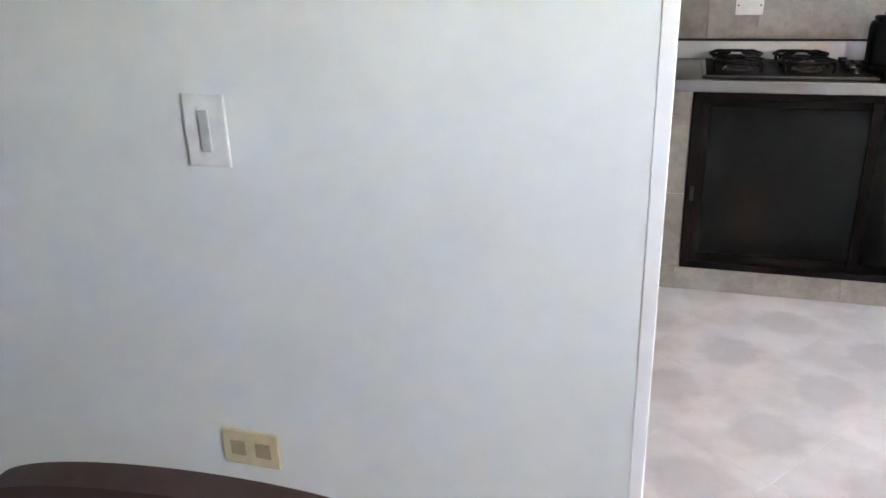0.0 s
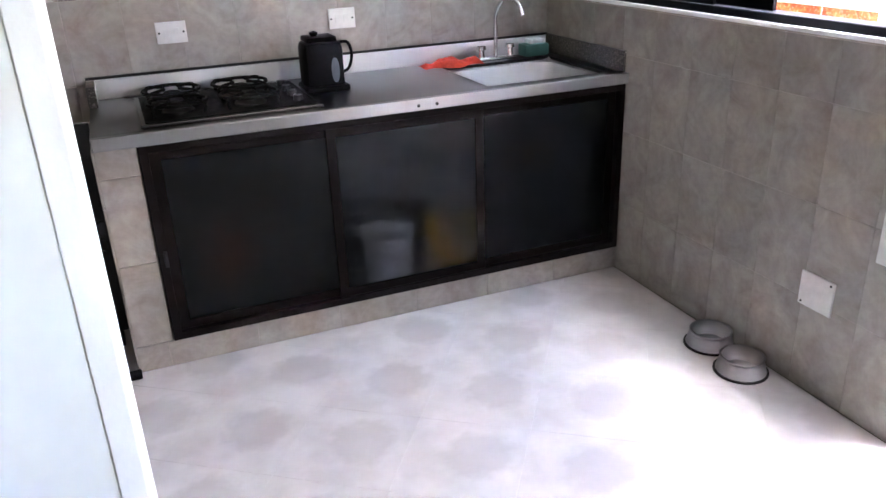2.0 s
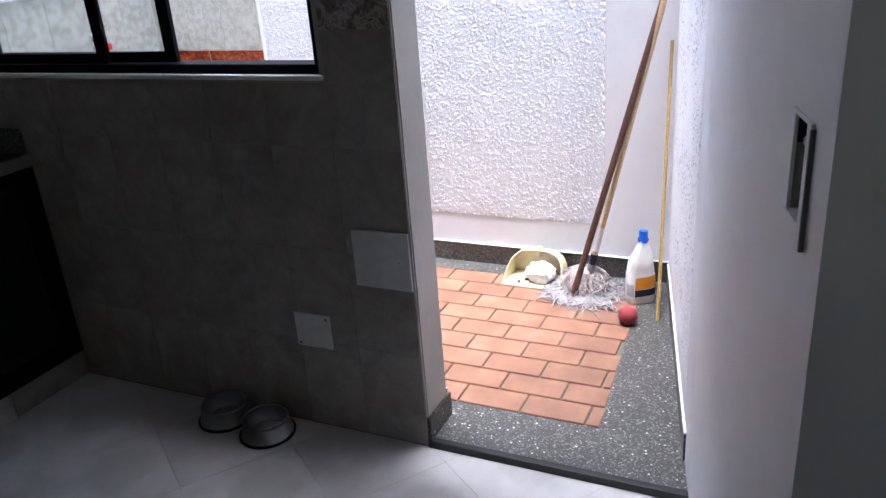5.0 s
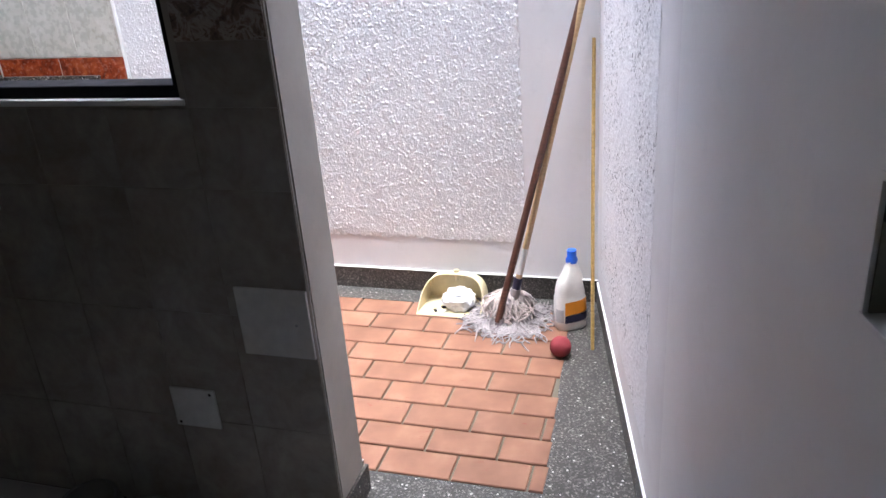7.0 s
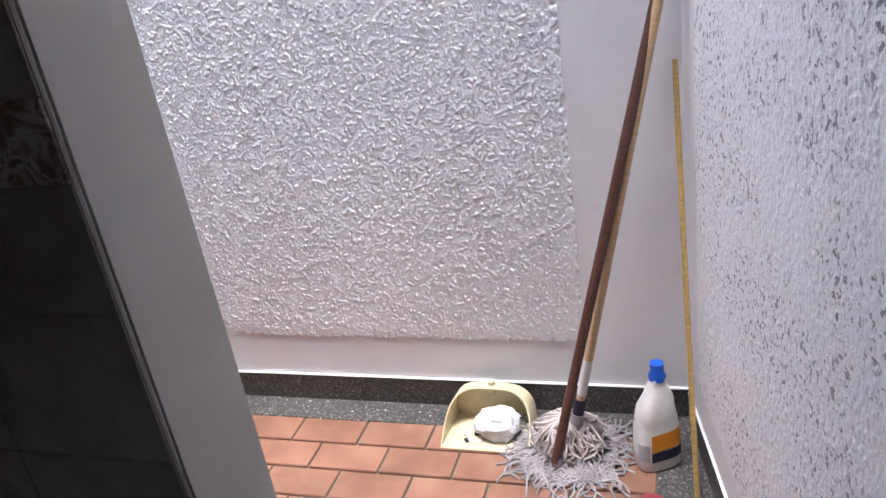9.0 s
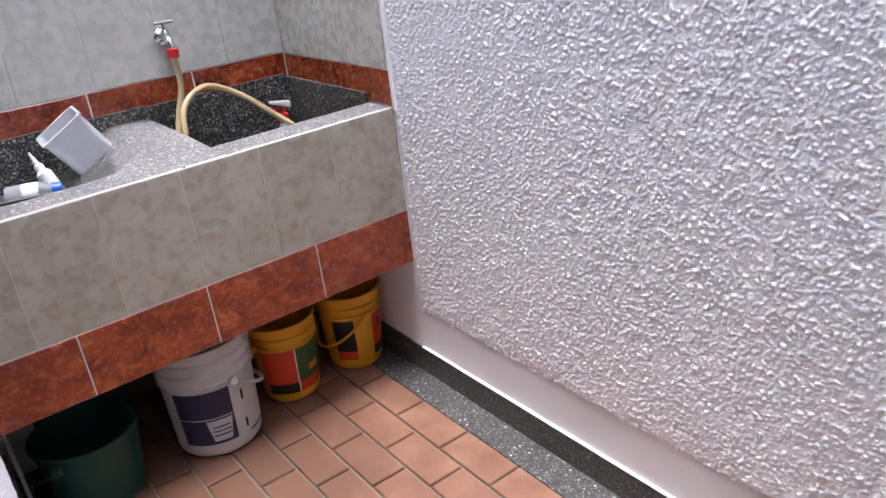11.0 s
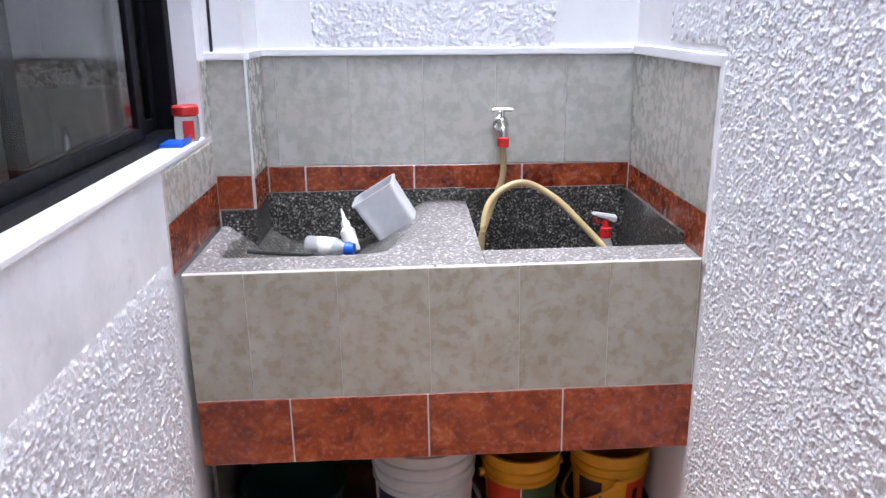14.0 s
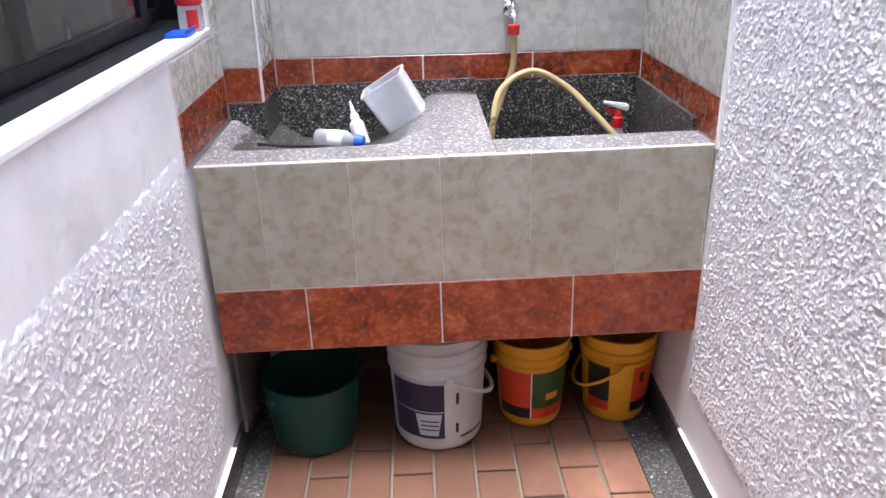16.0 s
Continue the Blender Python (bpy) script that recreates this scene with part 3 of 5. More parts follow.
structure("partition", boxes((-4.6, -2.044, -1.98, -1.885, 0, HK)), WHITE_COOL, "pale painted partition wall with a lightened edge", "wall")
# whiter strip over the partition's end, patio light put into its colour
part_edge = boxes((-2.048, -2.027, -1.9815, -1.8835, 0, HK), bevel=0.001)
structure("partition_edge_trim", part_edge, WHITE, "partition end with patio light put into its whiter paint", "trim")
structure("wall_kitchen_west", boxes((-2.95, -2.8, -1.885, YK, 0, HK)), TILE_WALL, "beige kitchen wall", "wall")
structure("wall_dining_west", boxes((-4.75, -4.6, -5.2, 0.8, 0, HK)), WALL_DULL, "dull white dining room wall", "wall")
structure("wall_dining_south", boxes((-4.6, 0.4, -5.2, -5.05, 0, HK)), WALL_DULL, "dull white dining room wall", "wall")
structure("wall_dining_east", wall_cells(-0.9, -0.75, [-5.05, -3.2, -2.8, -2.5], [0, 1.3, 1.7, HK], lambda y, z: -3.2 < y < -2.8 and 1.3 < z < 1.7), WALL_DULL, "dull white dining room wall with an added, unseen lamp opening", "wall")
structure("ceiling", boxes((-4.75, XK, -5.2, 0.8, HK, HK + 0.12)), WHITE, "white painted ceiling", "ceiling")

structure("jamb_lining", boxes((XK + 0.002, XP - 0.004, Y_JAMB - 0.004, Y_JAMB, ZP + 0.08, 2.12)), plaster("bare_jamb", (0.52, 0.49, 0.44), (0.36, 0.34, 0.31), 0.8, 40, 0.7), "bare cement-coloured door jamb with worn edges", "jamb")

# skirtings of dark terrazzo round the patio
SK = 0.1
skirt = structure("skirting", boxes((XE - 0.007, XE, -1.9, YB, ZP, ZP + SK - 0.01)), TERRAZZO_DARK, "dark terrazzo skirting round the patio", "skirting")
bm = bmesh.new()
box(bm, 0.14, 1.3, 0, 0.006, ZP, ZP + SK - 0.01, m=pose(-0.135, south_y(-0.135), 0, 0, 0, slant))
part("skirting_board", bm, TERRAZZO_DARK, skirt)
part("skirting_board", boxes((XP, XP + 0.012, Y_JAMB, YB, ZP, ZP + SK - 0.01)), TERRAZZO_DARK, skirt)
part("skirting_board", boxes((XK - 0.006, XP + 0.012, Y_JAMB - 0.012, Y_JAMB, ZP - 0.02, ZP + SK - 0.02)), TERRAZZO_DARK, skirt)
bm = bmesh.new()
box(bm, 0.14, 1.3, 0, 0.007, ZP + SK - 0.011, ZP + SK - 0.008, m=pose(-0.135, south_y(-0.135), 0, 0, 0, slant))
box(bm, XE - 0.009, XE, -1.9, -0.0, ZP + SK - 0.01, ZP + SK - 0.007)
box(bm, XP, XP + 0.014, Y_JAMB, -0.0, ZP + SK - 0.01, ZP + SK - 0.007)
part("paint_line", bm, WHITE, skirt, "white paint line along the skirting top")

# thrown render panels, with smooth margins
stucco("stucco_east", (XE - 0.001, -1.61, 0.25), (0, 1, 0), (0, 0, 1), (-1, 0, 0), 1.585, 1.7, 3, "white rough-cast render on the patio wall", cell=0.0022, depth=0.0036)
stucco("stucco_east_upper", (XE - 0.001, -0.02, 1.335), (0, 1, 0), (0, 0, 1), (-1, 0, 0), 0.34, 1.0, 13, "white rough-cast render above the sink tiles")
cs, sn = math.cos(radians(slant)), math.sin(radians(slant))
stucco("stucco_south", (0.05 - 0.001 * sn, south_y(0.05) + 0.001, 0.21), (cs, sn, 0), (0, 0, 1), (-sn, cs, 0), 1.0, 2.1, 23, "white rough-cast render on the slanting wall, lump shadows painted as grey flecks", depth=0.0022, ragged=0.09, lift=0.0006, material=STUCCO_FLECKED)
stucco("stucco_west", (XP + 0.001, -1.24, 0.14), (0, 1, 0), (0, 0, 1), (1, 0, 0), 1.22, 0.765, 33, "white rough-cast render under the window", cell=0.0026, depth=0.0046, ragged=0.05, lift=0.0009)
stucco("stucco_back", (0.25, YB - 0.001, 1.315), (1, 0, 0), (0, 0, 1), (0, -1, 0), 0.675, 0.9, 43, "white rough-cast render above the sink tiles")

# the window between kitchen and patio
window = new("window_1")
tagged(window, "black aluminium sliding window, partly open, over a white ledge", "window", kind="structure")
part("window_sill", boxes((XK - 0.009, XP + 0.005, WIN[0] - 0.01, WIN[1] + 0.0, WIN[2] - 0.01, WIN[2] + 0.004), bevel=0.003), WHITE, window, "white painted ledge")
x0, x1 = -0.127, -0.056
part("window_frame", frame_ring(bmesh.new(), "x", (WIN[0], WIN[1], WIN[2] + 0.004, WIN[3]), (WIN[0] + 0.02, WIN[1] - 0.045, WIN[2] + 0.03, WIN[3] - 0.05), x0, x1, 0.002), FRAME_BLACK, window)
for k, (a, b, x) in enumerate(((-0.63, 0.11, -0.08), (-0.385, 0.29, -0.105))):
    sash = part("sash", frame_ring(bmesh.new(), "x", (a - 0.02, b + 0.02, WIN[2] + 0.03, WIN[3] - 0.05), (a + 0.022, b - 0.018, WIN[2] + 0.06, WIN[3] - 0.08), x - 0.008, x + 0.008, 0.0015), FRAME_BLACK, window)
    pane = part("pane", boxes((x - 0.002, x + 0.002, a + 0.02, b - 0.015, WIN[2] + 0.058, WIN[3] - 0.078)), GLASS, sash, "clear glass pane")
    pane.visible_shadow = False

# ---- kitchen ----
# counter: steel top with a pressed sink, over a tiled plinth and pier
counter = thing("kitchen_counter", "stainless steel kitchen worktop with pressed sink and upstand", "worktop")
cx0, cx1, cy0, ct = -2.11, XK - 0.008, 0.0, 0.845
sx0, sx1, sy0, sy1 = -0.72, -0.2, 0.075, 0.52
part("worktop", frame_ring(bmesh.new(), "z", (cx0, cx1, cy0 + 0.02, YK - 0.008), (sx0, sx1, sy0, sy1), ct - 0.012, ct), STEEL, counter)
part("front_edge", boxes((cx0, cx1, cy0 - 0.006, cy0 + 0.02, ct - 0.039, ct + 0.004), bevel=0.004), EDGE_STEEL, counter)
part("upstand", boxes((cx0, cx1, YK - 0.02, YK - 0.008, ct, ct + 0.075), bevel=0.003), STEEL_LIT, counter, "steel upstand with reflected light put into its colour")
part("side_upstand", boxes((cx1 - 0.012, cx1, cy0 + 0.02, YK - 0.02, ct, ct + 0.085), bevel=0.003), TERRAZZO_DARK, counter, "dark stone side upstand")
part("end_upstand", boxes((cx0, cx0 + 0.03, YK - 0.16, YK - 0.02, ct, ct + 0.075), bevel=0.003), TERRAZZO_DARK, counter, "dark stone end upstand")
part("upstand_seal", boxes((cx0, cx1, YK - 0.014, YK - 0.008, ct + 0.076, ct + 0.086)), LABEL_BLACK, counter, "black grimy seal line")
bm = bmesh.new()
prof = [(0.0, 0.0), (0.004, -0.02), (0.02, -0.14), (0.05, -0.16)]
rings = []
for d, z in prof:
    c = 0.05
    ring = []
    for qx, qy, a0 in ((sx1 - d - c, sy1 - d - c, 0), (sx0 + d + c, sy1 - d - c, 90), (sx0 + d + c, sy0 + d + c, 180), (sx1 - d - c, sy0 + d + c, 270)):
        for s in range(6):
            an = radians(a0 + 18 * s)
            ring.append(bm.verts.new((qx + (c if d else 0.07) * math.cos(an), qy + (c if d else 0.07) * math.sin(an), ct - 0.002 + z)))
    rings.append(ring)
for a, b in zip(rings, rings[1:]):
    for k in range(24):
        bm.faces.new((a[k], a[(k + 1) % 24], b[(k + 1) % 24], b[k]))
bm.faces.new(rings[-1])
part("sink_bowl", bm, STEEL_LIT, counter, "deep pressed steel bowl", True)
part("front_screw", lathe(bmesh.new(), [(0, 0), (0.006, 0), (0.006, 0.003), (0, 0.004)], 10), LABEL_BLACK, counter).matrix_local = pose(-1.03, cy0 - 0.006, ct - 0.02, 90, 0, 0)
part("front_screw", lathe(bmesh.new(), [(0, 0), (0.006, 0), (0.006, 0.003), (0, 0.004)], 10), LABEL_BLACK, counter).matrix_local = pose(-0.96, cy0 - 0.006, ct - 0.02, 90, 0, 0)

plinth = structure("counter_plinth", boxes((cx0, XK, 0.025, YK, 0, 0.1), (cx0, -1.982, 0.025, YK, 0.1, ct - 0.04)), GROUT_WALL, "beige tiled plinth and pier under the counter", "plinth")

cabinet = thing("sink_cabinet", "dark brown aluminium cabinet with three smoked glass doors", "cabinet", pose(0, 0, 0.1))
zt = ct - 0.04 - 0.1
part("carcass", boxes((-1.98, XK - 0.008, 0.6, 0.62, 0.0, zt), (-1.98, -1.965, 0.05, 0.6, 0, zt), (XK - 0.023, XK - 0.008, 0.05, 0.6, 0, zt), (-1.965, XK - 0.023, 0.05, 0.6, 0.0, 0.012)), CARCASS, cabinet)
part("frame", frame_ring(bmesh.new(), "y", (-1.98, XK - 0.008, 0.0, zt), (-1.95, XK - 0.034, 0.028, zt - 0.028), 0.012, 0.05, 0.0015), FRAME_BROWN, cabinet)
for a, b, y in ((-1.95, -1.33, 0.034), (-1.37, -0.765, 0.018), (-0.805, -0.172, 0.034)):
    door = part("door", frame_ring(bmesh.new(), "y", (a, b, 0.028, zt - 0.028), (a + 0.036, b - 0.036, 0.062, zt - 0.06), y, y + 0.012, 0.0015), FRAME_BROWN, cabinet, "sliding door in a brown metal frame")
    pane = part("pane", boxes((a + 0.034, b - 0.034, y + 0.004, y + 0.008, 0.06, zt - 0.058)), SMOKED, door, "smoked frosted glass")
    pane.visible_shadow = False
part("latch", boxes((-1.962, -1.95, 0.008, 0.02, 0.28, 0.34), bevel=0.003), LABEL_BLACK, cabinet)

# narrow black board, added to stand in for the dark gap beside the pier
gap_filler = thing("gap_filler", "black board added to fill the dark gap beside the counter", "panel", pose(-2.45, 0.3, 0))
part("board", boxes((-0.345, 0.335, -0.02, 0.0, 0.05, 0.84), bevel=0.004), BLACK, gap_filler)
part("foot", boxes((-0.3, 0.3, -0.05, 0.02, 0.0, 0.05), bevel=0.004), FRAME_BLACK, gap_filler)
bracket = thing("floor_bracket", "small dark metal bracket on the floor by the pier", "bracket", pose(-2.14, -0.005, 0))
part("plate", boxes((-0.05, 0.035, -0.02, 0.02, 0.0, 0.02), bevel=0.004), FRAME_BLACK, bracket)


def tub(name, label, material, x, y, z, r0, r1, h, band=None):
    ob = thing(name, label, "tub", pose(x, y, z))
    part("body", lathe(bmesh.new(), [(0, 0), (r0, 0), (r1, h), (r1 + 0.006, h), (r1 + 0.006, h + 0.008), (r1 - 0.004, h + 0.008), (r0 - 0.004, 0.006), (0, 0.006)], 28), material, ob, smooth=True)
    if band:
        part("label", lathe(bmesh.new(), [(r0 + (r1 - r0) * q + 0.0015, h * q) for q in (0.2, 0.7)], 28), band, ob, "printed band", True)
    return ob


tub("plastic_tub", "white plastic tub with a pinkish label inside the cabinet", PLASTIC_WHITE, -1.13, 0.165, 0.113, 0.098, 0.108, 0.185, LABEL_GREY)
tub("plastic_tub", "yellow plastic tub inside the cabinet", PLASTIC_YELLOW, -0.875, 0.16, 0.113, 0.09, 0.098, 0.205)
tub("plastic_tub", "dull orange plastic tub inside the cabinet", plain("dull_orange_plastic", (0.13, 0.04, 0.015), 0.5), -1.72, 0.42, 0.113, 0.08, 0.1, 0.2)

# cooktop
stove = thing("cooktop", "black gas cooktop with steel rim and cast iron grates", "cooktop", pose(-1.655, 0.33, ct))
part("tray", boxes((-0.3, 0.3, -0.265, 0.22, 0.0, 0.012), bevel=0.004), STEEL, stove, "steel rimmed tray")
part("glass_top", boxes((-0.285, 0.285, -0.25, 0.205, 0.012, 0.015), bevel=0.001), MATT_BLACK, stove, "black enamel top")
for gx in (-0.17, 0.075):
    for gy in (-0.12, 0.1):
        part("burner", lathe(bmesh.new(), [(0, 0.015), (0.055, 0.015), (0.055, 0.02), (0.042, 0.03), (0.042, 0.034), (0.015, 0.036), (0, 0.036)], 24, (gx, gy)), STEEL, stove, "steel burner with black cap", True)
        part("burner_cap", lathe(bmesh.new(), [(0, 0.037), (0.03, 0.037), (0.03, 0.041), (0.024, 0.044), (0, 0.044)], 24, (gx, gy)), IRON, stove, "", True)
    bm = bmesh.new()
    for gy in (-0.12, 0.1):
        for k in range(4):
            an = radians(45 + 90 * k)
            px, py = gx + 0.115 * math.cos(an), gy + 0.105 * math.sin(an)
            tube(bm, curve_points([(px, py, 0.016), (px, py, 0.05), (gx + 0.035 * math.cos(an), gy + 0.035 * math.sin(an), 0.056)], 4), 0.006, 8)
        ring = [(gx + 0.1 * math.cos(radians(a)), gy + 0.095 * math.sin(radians(a)), 0.05) for a in range(0, 361, 20)]
        tube(bm, ring, 0.006, 8)
    part("grate", bm, IRON, stove, "black cast iron grate", True)
for k in range(4):
    part("knob", lathe(bmesh.new(), [(0, 0.015), (0.018, 0.015), (0.016, 0.034), (0, 0.036)], 18, (0.235, -0.17 + 0.1 * k)), BLACK, stove, "", True)

# black electric jug beside the cooktop
jug = thing("coffee_maker", "black plastic coffee maker with a pale window beside the cooktop", "coffee maker", pose(-1.275, 0.37, ct))
part("body", boxes((-0.075, 0.075, -0.07, 0.07, 0.0, 0.185), bevel=0.03), MATT_BLACK, jug, "", True)
part("base", boxes((-0.082, 0.085, -0.085, 0.078, 0.0, 0.025), bevel=0.01), MATT_BLACK, jug, "", True)
part("lid", boxes((-0.06, 0.055, -0.05, 0.055, 0.18, 0.2), bevel=0.009), MATT_BLACK, jug, "", True)
part("knob", lathe(bmesh.new(), [(0, 0.199), (0.012, 0.2), (0.018, 0.213), (0, 0.22)], 14, (-0.02, 0)), MATT_BLACK, jug, "", True)
part("window", lathe(bmesh.new(), [(0, 0), (0.026, 0), (0.026, 0.004), (0, 0.005)], 20), plain("grey_glass", (0.10, 0.115, 0.13), 0.12), jug, "pale oval window").matrix_local = pose(0.035, -0.068, 0.08, 90, 0, 0) @ Matrix.Diagonal((0.6, 1.8, 1, 1))
bm = bmesh.new()
tube(bm, curve_points([(0.065, 0.0, 0.17), (0.105, -0.01, 0.168), (0.118, -0.01, 0.12), (0.105, 0.0, 0.07), (0.07, 0.0, 0.055)], 8), 0.006, 8)
part("handle", bm, MATT_BLACK, jug, "", True)

# cloth, faucet, tub by the sink
cloth = thing("dish_cloth", "crumpled red cloth lying on the worktop", "cloth", pose(-0.66, 0.56, ct))
bm = bmesh.new()
bmesh.ops.create_grid(bm, x_segments=44, y_segments=16, size=0.5)
for v in bm.verts:
    x, y = v.co.x, v.co.y
    w = 0.055 + 0.025 * math.cos(9 * x)
    n1 = noise.noise(Vector((x * 7, y * 5, 3)))
    z = (0.027 + 0.01 * math.cos(11 * x + 0.8)) * max(0, 1 - (2 * y) ** 2) * (1 if abs(x) < 0.42 else max(0, (0.5 - abs(x)) / 0.08)) + 0.012 * n1 * (1 - (2 * y) ** 4)
    v.co = (x * 0.27, y * 2 * w + 0.01 * noise.noise(Vector((x * 5, 1, 1))), max(0.001, z))
part("fabric", bm, CLOTH_RED, cloth, "", True)
tap = thing("kitchen_faucet", "chrome gooseneck faucet with two handles behind the sink", "faucet", pose(-0.44, 0.575, ct))
part("base", boxes((-0.09, 0.09, -0.025, 0.025, 0, 0.018), bevel=0.007), CHROME, tap, "", True)
bm = bmesh.new()
tube(bm, curve_points([(0, 0, 0.01), (0, 0, 0.12), (0, -0.005, 0.2), (0.02, -0.05, 0.262), (0.05, -0.11, 0.25), (0.058, -0.14, 0.2)], 8), 0.0095, 12)
part("spout", bm, CHROME, tap, "", True)
for hx in (-0.07, 0.07):
    part("tap_handle", lathe(bmesh.new(), [(0, 0.018), (0.016, 0.018), (0.014, 0.045), (0.022, 0.05), (0.02, 0.064), (0, 0.066)], 16, (hx, 0)), CHROME, tap, "", True)
soap = thing("soap_tub", "teal plastic tub with a white scourer by the faucet", "tub", pose(-0.24, 0.585, ct))
part("tub_body", boxes((-0.065, 0.055, -0.04, 0.04, 0, 0.055), bevel=0.012), PLASTIC_TEAL, soap, "", True)
part("scourer", boxes((-0.04, 0.04, -0.028, 0.028, 0.055, 0.075), bevel=0.008), CLOTH_WHITE, soap, "", True)


def wall_plate(name, label, m, w, h, material, holes=(), hole_mat=LABEL_BLACK, sockets=0):
    ob = thing(name, label, "plate", m)
    part("cover", boxes((-w / 2, w / 2, -h / 2, h / 2, 0, 0.007), bevel=0.0025), material, ob)
    for hx, hy in holes:
        part("screw", lathe(bmesh.new(), [(0, 0.007), (0.004, 0.007), (0.0035, 0.0085), (0, 0.009)], 10, (hx, hy)), hole_mat, ob)
    return ob


yn = YK - 0.0022
for px in (-1.777, -1.105):
    o = wall_plate("wall_socket", "white plastic wall socket plate on beige tiles", Matrix.Translation((px, yn, 1.068)) @ facing((0, -1, 0)), 0.112, 0.08, PLASTIC_WHITE, ((-0.045, 0), (0.045, 0)))
    for ax in (-0.018, 0.018):
        part("socket", boxes((ax - 0.011, ax + 0.011, -0.018, 0.018, 0.006, 0.0085), bevel=0.001), PLASTIC_WHITE, o)
xk = XK - 0.0062
wall_plate("cover_plate", "white blank cover plate low on beige tiles", Matrix.Translation((xk, -1.03, 0.341)) @ facing((-1, 0, 0)), 0.125, 0.112, PLASTIC_WHITE, ((-0.05, -0.045), (0.05, 0.045)))
wall_plate("panel_box", "white breaker panel cover on tiles by the doorway", Matrix.Translation((xk, -1.294, 0.602)) @ facing((-1, 0, 0)), 0.178, 0.172, PLASTIC_WHITE, ((0.055, 0.0),), LABEL_GREY)

for bx, by in ((-0.215, -0.68), (-0.24, -0.865)):
    bowl = thing("pet_bowl", "steel pet bowl with flared foot on the floor", "bowl", pose(bx, by, 0), "pet bowls by the wall")
    part("shell", lathe(bmesh.new(), [(0, 0.012), (0.05, 0.012), (0.062, 0.03), (0.066, 0.058), (0.072, 0.06), (0.074, 0.057), (0.071, 0.05), (0.083, 0.006), (0.088, 0.002), (0.086, 0.0), (0.08, 0.0)], 36), BOWL_STEEL, bowl, "", True)
    part("foot_ring", lathe(bmesh.new(), [(0.08, 0.0), (0.09, 0.0), (0.09, 0.005), (0.083, 0.006)], 36), LABEL_BLACK, bowl, "black rubber ring", True)

# switch and socket on the partition, chair in front of it
sw = wall_plate("light_switch", "white plastic light switch on a pale wall", Matrix.Translation((-2.739, -1.98, 1.061)) @ facing((0, -1, 0)), 0.075, 0.118, PLASTIC_WHITE)
part("rocker", boxes((-0.009, 0.009, -0.034, 0.034, 0.006, 0.011), bevel=0.002), LABEL_GREY, sw, "grey rocker")
so = wall_plate("wall_socket", "yellowed cream wall socket low on a pale wall", Matrix.Translation((-2.736, -1.98, 0.458)) @ facing((0, -1, 0)), 0.116, 0.074, OUTLET)
for ax in (-0.026, 0.026):
    part("socket", boxes((ax - 0.016, ax + 0.016, -0.016, 0.016, 0.006, 0.009), bevel=0.002), plain("brown_socket", (0.4, 0.32, 0.2), 0.5), so)
chair = thing("dining_chair", "dark brown leatherette dining chair with a curved top rail", "chair", pose(-2.455, -2.53, -0.02, 0, 0, 4))
bm = bmesh.new()
outer = [(0.235 * math.cos(radians(a)), 0.088 + 0.055 * math.sin(radians(a)) ** 0.8) for a in range(0, 181, 5)]
loop = [(-0.235, -0.3)] + [(x, y) for x, y in reversed(outer)] + [(0.235, -0.3)]
for yy in (-0.02, 0.02):
    for x, z in loop:
        bm.verts.new((x, yy, 0.72 + z))
vs = list(bm.verts)
n = len(loop)
bm.faces.new(vs[:n])
bm.faces.new(vs[n:][::-1])
for k in range(n):
    bm.faces.new((vs[k], vs[(k + 1) % n], vs[n + (k + 1) % n], vs[n + k]))
bmesh.ops.bevel(bm, geom=list(bm.edges), offset=0.008, segments=2, affect="EDGES")
part("backrest", bm, LEATHER, chair, "", True)
part("seat", boxes((-0.21, 0.21, -0.42, 0.02, 0.42, 0.47), bevel=0.02), LEATHER, chair, "", True)
for lx in (-0.18, 0.18):
    for ly in (-0.39, 0.0):
        part("leg", boxes((lx - 0.018, lx + 0.018, ly - 0.018, ly + 0.018, 0.02, 0.43), bevel=0.004), WOOD_DARK, chair)

# recessed lock box in the wall stub, with a lettered plate
stub_m = pose(-0.135, -2.14, 0, 0, 0, turn_stub)
lock_m = stub_m @ Matrix.Translation((-0.728, 0.0, 1.13)) @ facing((0, 1, 0)) @ Matrix.Diagonal((0.78, 0.7, 1, 1))
lock = thing("lock_box", "steel lock box with an open flap set in the white wall", "lock", lock_m)
DRAB = plain("drab_metal", (0.25, 0.24, 0.19), 0.45, 0.3)
# black back plate puts the shade inside the recess into colour
part("back_plate", boxes((-0.06, 0.06, -0.11, 0.11, -0.075, -0.065)), LABEL_BLACK, lock, "black plate with the recess's shade in its colour")
part("rim", boxes((-0.053, 0.047, -0.1, -0.09, 0, 0.005), (-0.053, 0.047, 0.09, 0.1, 0, 0.005), (-0.053, -0.047, -0.09, 0.09, 0, 0.004), bevel=0.001), WHITE, lock, "white painted edge of the recess")
part("flange", boxes((0.047, 0.07, -0.12, 0.1, 0, 0.008), bevel=0.002), WHITE, lock, "white painted flange")
# grey strip added as the dark shadow line along the flange
part("flange_shadow", boxes((0.07, 0.076, -0.125, 0.092, 0.0, 0.009), bevel=0.0015), plain("flange_shadow_grey", (0.2, 0.205, 0.215), 0.5, 0.3), lock, "grey strip standing in for the flange's shadow edge")
part("plate", boxes((-0.046, 0.046, -0.089, 0.035, -0.03, -0.026), bevel=0.001), DRAB, lock, "drab metal plate")
part("side_lining", boxes((-0.0465, -0.043, -0.089, 0.035, -0.065, -0.001)), DRAB, lock, "drab side of the recess")
